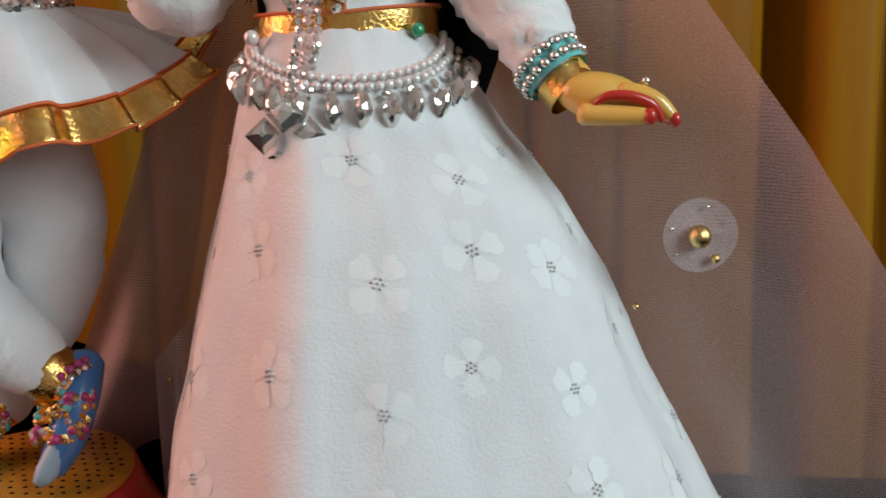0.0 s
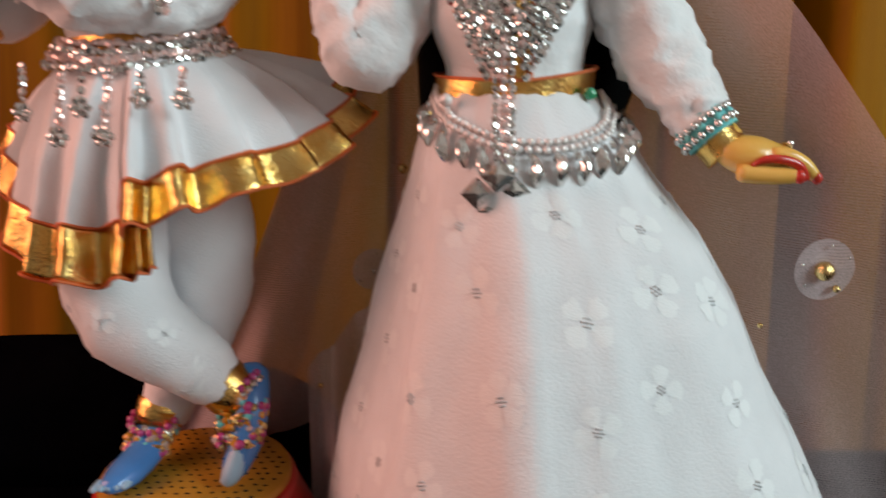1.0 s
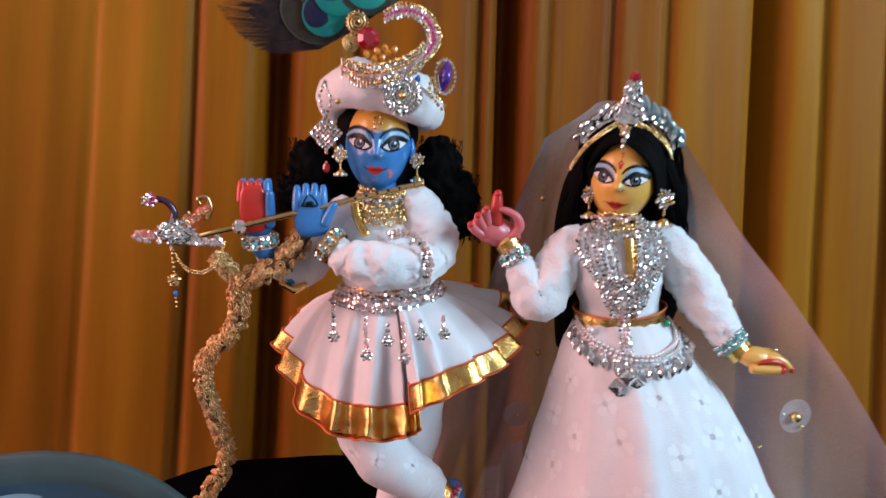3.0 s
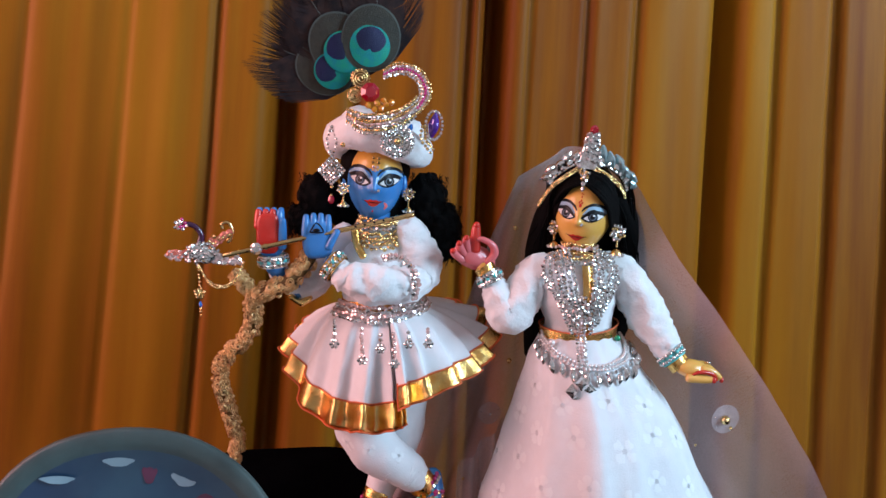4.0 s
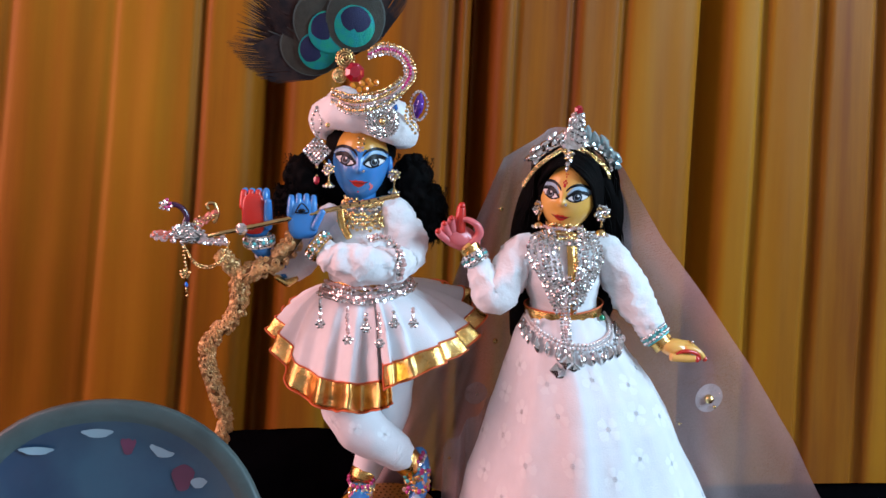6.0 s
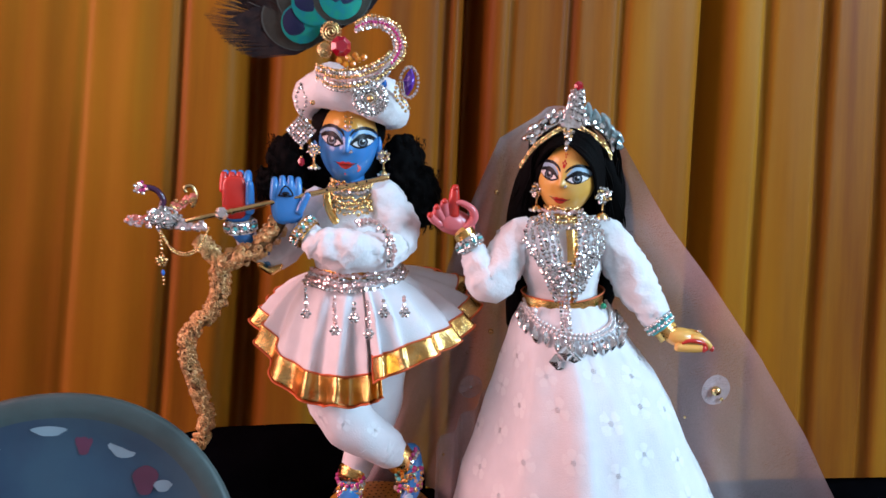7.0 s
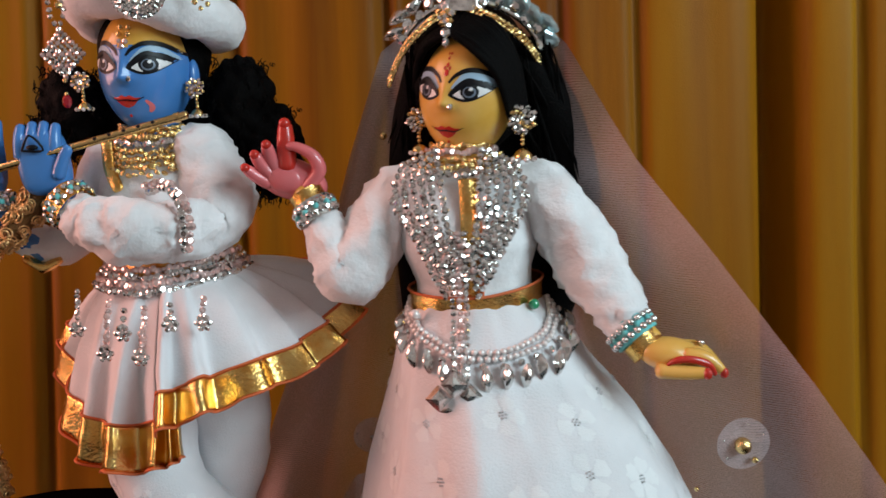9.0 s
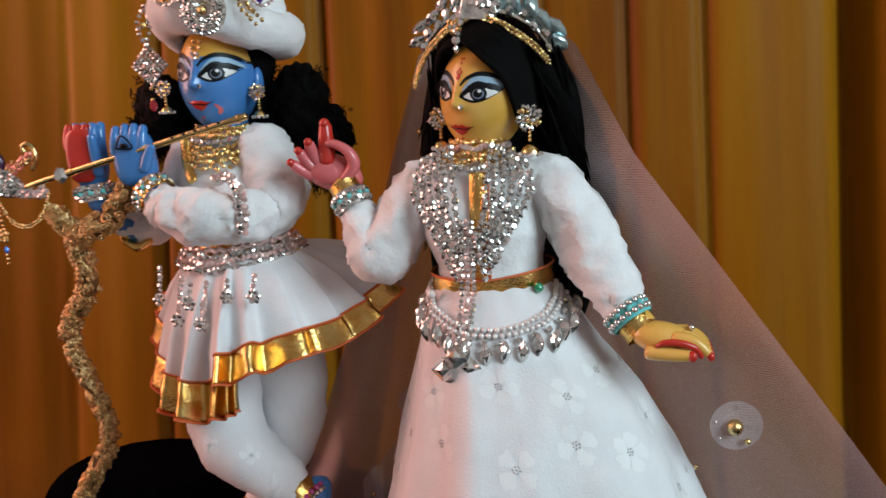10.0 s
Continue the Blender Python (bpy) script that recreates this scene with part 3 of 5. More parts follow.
# pedestal
ped = thing("pedestal", "round pedestal with dotted ochre top and glossy red side", "pedestal", at=(-0.176, 0.318, TOP))
b = Build()
prof = [(0.0, 0.0), (0.058, 0.0), (0.060, 0.004), (0.058, 0.012), (0.050, 0.030), (0.0465, 0.038), (0.0455, 0.0415), (0.0435, 0.0425), (0.0, 0.0425)]
b.grid(lambda u, v: Vector((-0.176 + prof[round(v * 8)][0] * math.cos(2 * math.pi * u), 0.318 + prof[round(v * 8)][0] * math.sin(2 * math.pi * u), TOP + 0.0015 + prof[round(v * 8)][1])), 64, 8, REDBASE, True)
b.make("base", ped, "glossy red painted base")
b = Build()
prof2 = [(0.0435, 0.0428), (0.0435, 0.0460), (0.0425, 0.0475), (0.0, 0.0478)]
b.grid(lambda u, v: Vector((-0.176 + prof2[round(v * 3)][0] * math.cos(2 * math.pi * u), 0.318 + prof2[round(v * 3)][0] * math.sin(2 * math.pi * u), TOP + prof2[round(v * 3)][1])), 64, 3, DISC, True)
disc = b.make("top_disc", ped, "ochre top with small dark dots")
b = Build()
for i in range(-8, 9):
    for k in range(-8, 9):
        x, y = 0.0052 * (i + 0.5 * (k % 2)) + random.uniform(-6, 6) * 1e-4, 0.0050 * k + random.uniform(-6, 6) * 1e-4
        if math.hypot(x, y) < 0.041:
            b.blob((-0.176 + x, 0.318 + y, TOP + 0.0477), (0.0011, 0.0007, 0.0004), BLACKP, 7, 4)
tagged(b.make("dots", ped, "small dark painted dots"), kind="stuff")

# golden companion figure
RH = Head((-0.0345, 0.3125, 0.3518), (0.0228, 0.0240, 0.0306), -29, 0.0036, 5)
b = Build()
RH.shell(b, YELLOW)
paint_face(RH, b, SKYP, BLACKP, 0.085, -0.53)
for x, z, r in ((0, 0.33, 0.055), (-0.06, 0.40, 0.03), (0.06, 0.40, 0.03), (0, 0.45, 0.035), (0, 0.55, 0.025), (-0.03, 0.62, 0.02), (0.03, 0.62, 0.02)):
    RH.patch(b, circle(x * 0.0213, z * 0.03, r * 0.0213, r * 0.03), (x * 0.0213, z * 0.03), REDP, 0.0004)
b.tube([(-0.037, 0.315, 0.335), (-0.039, 0.315, 0.315)], [0.0105, 0.0115], YELLOW, 18)
b.rings([(-0.041, 0.315, 0.320, 0.011, 0.011), (-0.040, 0.314, 0.312, 0.026, 0.016), (-0.037, 0.310, 0.290, 0.026, 0.019), (-0.034, 0.308, 0.255, 0.023, 0.019), (-0.030, 0.304, 0.20, 0.035, 0.03), (-0.02, 0.295, 0.05, 0.04, 0.035)], YELLOW)
b.tube([(-0.070, 0.314, 0.308), (-0.096, 0.306, 0.268), (-0.110, 0.312, 0.298), (-0.116, 0.316, 0.308)], [0.006, 0.006, 0.006, 0.0066], YELLOW)
b.tube([(-0.006, 0.308, 0.306), (0.022, 0.292, 0.280), (0.036, 0.276, 0.248), (0.042, 0.270, 0.238)], [0.006, 0.006, 0.006, 0.0066], YELLOW)
# raised hand, pink palm, one finger up
hand_from = len(b.v)
b.blob((-0.1225, 0.318, 0.3150), (0.0165, 0.0064, 0.0105), PINKP, 28, 18, turn=(0, 32, 0))
finger(b, (-0.1232, 0.3150, 0.3210), (0.0, 0, 1), 0.0215, 0.0040, REDP, (0.02, 0, 0.02), REDP)
for k, (dx, dz, ln) in enumerate(((-0.45, 1.0, 0.0125), (-0.70, 0.85, 0.0130), (-0.90, 0.60, 0.0125))):
    finger(b, (-0.1275 - 0.0018 * k, 0.3155, 0.3200 - 0.0034 * k), (dx, -0.15, dz), ln, 0.0033, PINKP, (0.30, -0.30, 0.2), REDP)
b.tube([(-0.1150, 0.3140, 0.3110), (-0.1100, 0.3125, 0.3190), (-0.1120, 0.3115, 0.3270), (-0.1180, 0.3120, 0.3315), (-0.1215, 0.3125, 0.3320)], [0.0034, 0.0031, 0.0028, 0.0026, 0.0022], PINKP, 12, 5)
b.blob((-0.1240, 0.3140, 0.3150), (0.0085, 0.0032, 0.0070), PINKP, 16, 10, turn=(0, 32, 0))
for i in range(hand_from, len(b.v)):
    p = Vector(b.v[i]) - Vector((-0.1165, 0.3155, 0.3080))
    b.v[i] = (-0.1165 + 1.18 * p.x + 0.001, 0.3155 + 1.2 * p.y, 0.3080 + 0.94 * p.z)
# lowered hand, held flat, fingers drooping
b.blob((0.0505, 0.2655, 0.2330), (0.0150, 0.0090, 0.0078), YELLOW, 24, 18, turn=(0, 10, 0))
for k in range(4):
    finger(b, (0.0555 + 0.001 * k, 0.2590 + 0.0042 * k, 0.2345), (1, -0.12 + 0.02 * k, 0.10), 0.0175 - 0.0010 * k, 0.0033, YELLOW, (-0.18, 0, -0.85), REDP)
finger(b, (0.0435, 0.2580, 0.2280), (1, -0.25, -0.06), 0.0190, 0.0036, YELLOW, (0, 0, 0.06), REDP)
b.tube([(0.0465, 0.2560, 0.2312), (0.0505, 0.2548, 0.2335), (0.0570, 0.2545, 0.2335), (0.0640, 0.2550, 0.2310), (0.0672, 0.2555, 0.2262)], [0.0007, 0.0016, 0.0018, 0.0017, 0.0012], REDP, 10, 5)
b.tube([(0.0440, 0.2575, 0.2256), (0.0500, 0.2558, 0.2252), (0.0580, 0.2545, 0.2250)], [0.0006, 0.0009, 0.0005], REDP, 8, 4)
tagged(b.make("figurine"), "golden yellow enamelled female figurine with one hand raised and red-painted palms", "figurine")

# ---- hair ----
def locks(b, count, start, end, r, wave, seedv):
    rnd = random.Random(seedv)
    for _ in range(count):
        p = start(rnd)
        q = end(rnd, p)
        mid = [p.lerp(q, k / 5) + Vector((rnd.uniform(-1, 1), rnd.uniform(-1, 1), rnd.uniform(-1, 1))) * wave for k in range(1, 5)]
        b.tube([p, *mid, q], [r * 0.6, r, r, r, r * 0.8, r * 0.3], HAIR, 5, 3)


wig = thing("curly_wig", "black curly hair wig hanging in bunches beside the blue face", "wig", at=(-0.2, 0.37, 0.36))
b = Build()
b.blob((-0.200, 0.372, 0.380), (0.030, 0.024, 0.030), HAIR, 32, 20, 0.002, 90)
for c, r in (((-0.246, 0.372, 0.352), (0.021, 0.015, 0.028)), ((-0.259, 0.372, 0.337), (0.015, 0.013, 0.016)), ((-0.155, 0.372, 0.352), (0.021, 0.016, 0.030)), ((-0.142, 0.372, 0.330), (0.021, 0.014, 0.026)), ((-0.138, 0.372, 0.315), (0.018, 0.012, 0.018)), ((-0.2, 0.378, 0.345), (0.045, 0.012, 0.035))):
    bunch = Build()
    bunch.blob(c, tuple(0.86 * q for q in r), HAIR, 48, 32, 0.003, 200)
    bunch.make("side_curl", wig)
    cc = Vector(c)
    locks(b, 330, lambda g: cc + Vector((g.uniform(-0.80, 0.80) * r[0], r[1] * g.uniform(-0.8, 0.5), g.uniform(-0.75, 0.85) * r[2])), lambda g, p: cc + (p - cc) * g.uniform(0.96, 1.10) + Vector((g.uniform(-0.002, 0.002), g.uniform(-0.003, 0.002), -g.uniform(0.003, 0.009))), 0.00032, 0.0012, 5)
tagged(b.make("curl_mass", wig), kind="stuff")

wig = thing("long_wig", "long straight black hair wig parted over the golden face", "wig", at=(-0.04, 0.325, 0.36))
b = Build()
b.blob((-0.0325, 0.3245, 0.3605), (0.0305, 0.0265, 0.0375), HAIR, 48, 30, 0.0012, 120)
b.make("cap", wig)
b = Build()
for s, pts in ((-1, [(-0.052, 0.322, 0.371), (-0.058, 0.330, 0.343), (-0.061, 0.334, 0.315), (-0.061, 0.336, 0.280), (-0.062, 0.336, 0.225)]), (1, [(-0.008, 0.318, 0.371), (0.008, 0.324, 0.343), (0.017, 0.330, 0.315), (0.020, 0.333, 0.285), (0.006, 0.336, 0.225)])):
    lock = Build()
    lock.tube(pts, [0.010, 0.013, 0.014, 0.013, 0.008], HAIR, 16, 6)
    lock.make("side_lock", wig)
    P = [Vector(p) for p in pts]
    locks(b, 110, lambda g: P[0] + Vector((g.uniform(-0.012, 0.012), g.uniform(-0.013, 0.006), g.uniform(-0.006, 0.010))), lambda g, p: P[g.choice((2, 3, 3))] + Vector((g.uniform(-0.014, 0.014), g.uniform(-0.014, 0.006), g.uniform(-0.02, 0.015))), 0.0007, 0.0016, 8 + s)
b.rings([(-0.030, 0.336, 0.368, 0.030, 0.014), (-0.024, 0.342, 0.32, 0.042, 0.014), (-0.028, 0.344, 0.22, 0.038, 0.012)], HAIR)
# parting: hair swept to both temples
for s in (-1, 1):
    for k in range(26):
        g = random.Random(k + 100 * (s + 1))
        f = k / 25
        p0 = RH.c + RH.rot @ Vector((s * 0.0004, -0.0205 + 0.016 * f, 0.0270 + 0.012 * f))
        p1 = RH.c + RH.rot @ Vector((s * (0.0130 + 0.004 * f), -0.0205 + 0.014 * f, 0.0205 + 0.010 * f + g.uniform(-0.001, 0.001)))
        p2 = RH.c + RH.rot @ Vector((s * (0.0215 + 0.004 * f), -0.0125 + 0.012 * f, 0.008 + 0.006 * f))
        p3 = RH.c + RH.rot @ Vector((s * (0.0262 + 0.004 * f), -0.005 + 0.010 * f, -0.014))
        b.tube([p0, p1, p2, p3], [0.0012, 0.0018, 0.002, 0.0012], HAIR, 6, 4)
tagged(b.make("strand_mass", wig), kind="stuff")

# ---- clothes of the blue figurine ----
def flower(b, place, u, v, size, turn=0.0, petals=4):
    """An embroidered flower on a cloth whose points place(u, v, out) gives; size in metres."""
    o = place(u, v, 0)
    e = 1e-3
    du, dv = (place(u + e, v, 0) - o) / e, (place(u, v + e, 0) - o) / e
    lu, lv = max(du.length, 1e-6), max(dv.length, 1e-6)
    at = lambda x, y, out: place(u + x / lu, v + y / lv, out)
    for k in range(petals):
        a = turn + 2 * math.pi * k / petals
        verts, n = [], 18
        wild = [1 + 0.34 * noise.noise(Vector((3 * math.cos(2 * math.pi * q / n), 3 * math.sin(2 * math.pi * q / n), 7 * u + 11 * v + k))) for q in range(n)]
        verts.append(at(0.60 * size * math.cos(a), 0.60 * size * math.sin(a), 0.00022))
        for i in range(n):
            c = 2 * math.pi * i / n
            r, w = 0.58 + 0.40 * math.cos(c) * wild[i], 0.32 * math.sin(c) * (1.15 + 0.40 * math.cos(c)) * wild[i]
            x, y = size * (r * math.cos(a) - w * math.sin(a)), size * (r * math.sin(a) + w * math.cos(a))
            verts.append(at(x, y, 0.00012))
        b.add(verts, [(0, 1 + i, 1 + (i + 1) % n) for i in range(n)], EMBR)
    for i in range(7):
        a = turn + 2 * math.pi * i / 6
        r = 0.0 if i == 6 else 0.16 * size
        c = at(r * math.cos(a), r * math.sin(a), 0.00035)
        b.blob(c, (0.05 * size,) * 3, EYELET, 6, 4)


trs = thing("trousers", "white embroidered cotton trousers with gold ankle cuffs", "trousers", at=(-0.195, 0.35, 0.21))
b = Build()
b.tube([(-0.200, 0.360, 0.225), (-0.211, 0.340, 0.180), (-0.201, 0.324, 0.152), (-0.176, 0.319, 0.132), (-0.159, 0.319, 0.119)], [0.024, 0.0245, 0.0220, 0.0170, 0.0110], CLOTH, 24, 8)
crumple(b, 0.0018, 55)
fl = Build()
leg_skin = BVHTree.FromPolygons([Vector(p) for p in b.v], b.f)
legpts = spline([(-0.212, 0.334, 0.178), (-0.200, 0.322, 0.152), (-0.176, 0.319, 0.132), (-0.159, 0.319, 0.119)], 40)


def leg_place(u, v, out):
    k = min(max(v, 0), 0.999) * 39
    i = int(k)
    p = legpts[i].lerp(legpts[min(i + 1, 39)], k - i)
    d = (legpts[min(i + 1, 39)] - legpts[max(i - 1, 0)]).normalized()
    r = 0.0262 * (1 - v) + 0.0140 * v + 0.0016 + out
    side = d.cross(Vector((0, -1, 0))).normalized()
    a = u * 2 * math.pi
    p = p + (r + 0.004) * (math.cos(a) * Vector((0, -1, 0)) + math.sin(a) * side)
    near, normal, _, _ = leg_skin.find_nearest(p)
    return near + (p - near).normalized() * (out + 0.0001)


for u, v in ((0.02, 0.25), (-0.10, 0.55), (0.10, 0.62), (-0.02, 0.85), (0.13, 0.15)):
    flower(fl, leg_place, u, v, 0.0075, u * 9)
leg = b.make("front_leg", trs)
fl.make("embroidery", leg, "raised white embroidered flowers with grey eyelets")
b = Build()
b.tube([(-0.186, 0.362, 0.225), (-0.172, 0.358, 0.175), (-0.178, 0.352, 0.135), (-0.192, 0.342, 0.105), (-0.197, 0.337, 0.096)], [0.027, 0.022, 0.0175, 0.013, 0.0105], CLOTH, 24, 8)
crumple(b, 0.0016, 60)
b.make("back_leg", trs)
b = Build()
b.tube([(-0.163, 0.3185, 0.122), (-0.158, 0.3185, 0.117), (-0.153, 0.319, 0.1135)], [0.0125, 0.0125, 0.0105], GOLD, 24, 4)
crumple(b, 0.0006, 150)
b.make("front_cuff", trs, "crinkled gold lame cuff")
b = Build()
b.tube([(-0.1945, 0.339, 0.101), (-0.197, 0.337, 0.095)], [0.0125, 0.0115], GOLD, 24, 4)
b.make("back_cuff", trs, "crinkled gold lame cuff")

# flared pleated skirt with a broad gold hem
PLEATS = 16
HEM = [(-0.187, 0.2725, 0.2030), (-0.166, 0.2785, 0.2090), (-0.142, 0.2910, 0.2140), (-0.115, 0.3120, 0.2200), (-0.0990, 0.3360, 0.2350), (-0.1040, 0.3600, 0.2530), (-0.128, 0.3920, 0.2560), (-0.190, 0.4120, 0.2500), (-0.246, 0.4080, 0.2360), (-0.2710, 0.3910, 0.2170), (-0.2680, 0.3690, 0.1970), (-0.2560, 0.3420, 0.1790), (-0.236, 0.3120, 0.1740), (-0.213, 0.2910, 0.1770), (-0.195, 0.2850, 0.1800), (-0.184, 0.2850, 0.1820), (-0.1790, 0.2890, 0.1845)]


def hem_at(u):
    k = min(max(u, 0.0), 0.99999) * (len(HEM) - 1)
    i, t = int(k), k - int(k)
    p0, p1, p2, p3 = (Vector(HEM[min(max(i + q, 0), len(HEM) - 1)]) for q in (-1, 0, 1, 2))
    return 0.5 * (2 * p1 + (p2 - p0) * t + (2 * p0 - 5 * p1 + 4 * p2 - p3) * t * t + (3 * p1 - p0 - 3 * p2 + p3) * t ** 3)


def peplum(u, v, out=0.0):
    """The wrapped flared skirt: u along the hem from its outer end to its inner one, v from waist to hem."""
    h = hem_at(u)
    a = math.atan2((h.y - 0.354) / 0.0275, (h.x + 0.194) / 0.0315)
    lap = 0.0012 * max(0.0, 1 - u / 0.15)
    w = Vector((-0.194 + (0.0315 + lap) * math.cos(a), 0.354 + (0.0275 + lap) * math.sin(a), 0.265 + 0.004 * max(0, math.cos(a))))
    d = Vector((h.x + 0.194, h.y - 0.354, 0)).normalized()
    wob = 0.6 * math.sin(19 * u + 0.8) + 0.6 * math.sin(33 * u)
    s = ((u + 0.36 * min(u, 0.28)) * PLEATS + 0.26 * wob) % 1.0
    s = s / 0.70 if s < 0.70 else (1 - s) / 0.30
    s = s * s * (3 - 2 * s) - 0.5
    deep = 0.90 + 0.30 * math.sin(23 * u + 1.0)
    r = v ** 0.85
    p = w.lerp(h, r)
    p.z = w.z + (h.z - w.z) * (0.42 * v + 0.58 * v * v)
    p += d * (s * 0.0120 * deep * v + out) + Vector((0, 0, 0.0060 * s * deep * v * v + 0.4 * out))
    return p + 0.0012 * v * noise.noise_vector(p * 85)


def on_peplum(x, z, out):
    """The point on the front of the flared skirt at that x and z."""
    best = min((peplum(u / 120, v / 40) for u in [*range(0, 31), *range(84, 120)] for v in range(2, 36)), key=lambda p: (p.x - x) ** 2 + (p.z - z) ** 2 + 0.02 * p.y)
    return Vector((x, best.y - out, z))


sk = thing("pleated_skirt", "short flared white pleated skirt with a wide gold hem", "skirt", at=(-0.193, 0.354, 0.26))
b = Build()
b.grid(lambda u, v: peplum(u, v * 0.86), 18 * 16, 20, CLOTH)
body = b.make("pleats", sk)
mod = body.modifiers.new("thick", "SOLIDIFY")
mod.thickness, mod.offset = 0.0007, 1.0
b = Build()
b.grid(lambda u, v: peplum(u, 0.82 + v * 0.18, 0.0010) + Vector((0, 0, 0.0006 * noise.noise(peplum(u, 0.82 + 0.18 * v) * 300))), 18 * 16, 8, GOLD)
hem = b.make("gold_hem", sk, "shiny crinkled gold lame hem band")
mod = hem.modifiers.new("thick", "SOLIDIFY")
mod.thickness, mod.offset = 0.0007, 1.0
for v, nm in ((0.822, "upper_piping"), (0.998, "lower_piping")):
    b = Build()
    b.tube([peplum(k / 200, v, 0.0014) for k in range(201)], 0.0007, EDGE, 6, 2)
    b.make(nm, sk, "orange overlocked thread edge")

b = Build()
b.tube([peplum(0.001, k / 20, 0.0012) for k in range(16, 21)], 0.0006, EDGE, 6, 2)
b.make("lap_piping", sk, "orange overlocked thread edge")

# tunic with puffed sleeves
tun = thing("tunic", "white fleece tunic with puffed sleeves and gold neckline", "tunic", at=(-0.197, 0.357, 0.27))
b = Build()
b.rings([(-0.199, 0.361, 0.333, 0.018, 0.016), (-0.198, 0.360, 0.327, 0.034, 0.021), (-0.197, 0.356, 0.308, 0.034, 0.026), (-0.197, 0.353, 0.290, 0.033, 0.027), (-0.196, 0.354, 0.272, 0.030, 0.024), (-0.195, 0.355, 0.262, 0.029, 0.024)], FLEECE, 48)
crumple(b, 0.0016, 70)
b.make("bodice", tun)
b = Build()
b.tube([(-0.178, 0.354, 0.331), (-0.170, 0.347, 0.321), (-0.1625, 0.342, 0.307), (-0.164, 0.337, 0.294), (-0.174, 0.331, 0.290)], [0.0140, 0.0170, 0.0180, 0.0165, 0.014], FLEECE, 32, 9)
b.tube([(-0.166, 0.332, 0.292), (-0.182, 0.322, 0.2910), (-0.205, 0.318, 0.2920), (-0.222, 0.323, 0.2970), (-0.231, 0.327, 0.3015)], [0.0140, 0.0160, 0.0160, 0.0135, 0.0100], FLEECE, 32, 9)
crumple(b, 0.0026, 55)
crumple(b, 0.0028, 125)
crumple(b, 0.0011, 300)
b.make("bent_sleeve", tun)
b = Build()
b.tube([(-0.222, 0.358, 0.326), (-0.238, 0.360, 0.302), (-0.250, 0.358, 0.284), (-0.264, 0.355, 0.281), (-0.279, 0.349, 0.297)], [0.014, 0.0135, 0.0125, 0.0105, 0.009], FLEECE, 28, 8)
crumple(b, 0.0026, 60)
b.make("far_sleeve", tun)
b = Build()
b.tube([(-0.2540, 0.3490, 0.2730), (-0.2620, 0.3470, 0.2705), (-0.2700, 0.3470, 0.2760)], [0.0040, 0.0050, 0.0035], GOLD, 14, 5, 0.6)
crumple(b, 0.0010, 200)
b.make("far_cuff", tun, "crumpled gold lame cuff")
b = Build()
b.tube([(-0.219, 0.341, 0.335), (-0.217, 0.336, 0.322), (-0.212, 0.331, 0.312)], [0.0030, 0.0032, 0.003], GOLD, 12, 5, 0.4)
b.make("neckline", tun, "gold lame neckline trim")
b = Build()
b.grid(lambda u, v: Vector((-0.195 + (0.0315 + 0.001 * math.sin(math.pi * v)) * math.cos(2 * math.pi * u), 0.355 + (0.0265 + 0.001 * math.sin(math.pi * v)) * math.sin(2 * math.pi * u), 0.262 + 0.013 * v + 0.003 * math.cos(2 * math.pi * u))), 64, 5, GOLD, True)
b.make("waistband", tun, "gold lame waistband")

# turban
tb = thing("turban", "soft white plush turban worn tilted", "turban", at=(-0.197, 0.362, 0.40))
rot = Euler((radians(-13), radians(9), 0)).to_matrix()
for k, (dz, rr, th) in enumerate(((-0.005, 0.0335, 0.0135), (0.006, 0.0225, 0.0120), (0.007, 0.0110, 0.0095))):
    b = Build()

    def fold(u, v):
        a, w = 2 * math.pi * u, 2 * math.pi * v
        t = th * (1 + 0.08 * math.sin(2 * a + k) + 0.05 * math.sin(5 * a + 2 * k))
        rad = rr + t * math.cos(w)
        p = Vector((rad * math.cos(a), 0.97 * rad * math.sin(a), dz + t * math.sin(w) + 0.003 * math.sin(2 * a + 1.3 * k)))
        return Vector((-0.1965, 0.3690, 0.4050)) + rot @ p
    b.grid(lambda u, v: fold(u, v), 72, 20, FLEECE, True)
    crumple(b, 0.0013, 100)
    crumple(b, 0.0006, 260)
    b.make("roll", tb)

# ---- clothes of the golden figurine ----
SKROWS = [(-0.034, 0.306, 0.256, 0.030, 0.027), (-0.030, 0.302, 0.238, 0.041, 0.038), (-0.0255, 0.299, 0.222, 0.0475, 0.0455), (-0.018, 0.296, 0.198, 0.060, 0.057), (-0.013, 0.293, 0.172, 0.0705, 0.0665), (-0.0085, 0.290, 0.138, 0.0815, 0.0750), (-0.003, 0.288, 0.105, 0.0945, 0.0850), (0.003, 0.287, 0.075, 0.1040, 0.0930), (0.006, 0.287, 0.048, 0.1080, 0.0970), (0.006, 0.287, 0.040, 0.1040, 0.0940)]


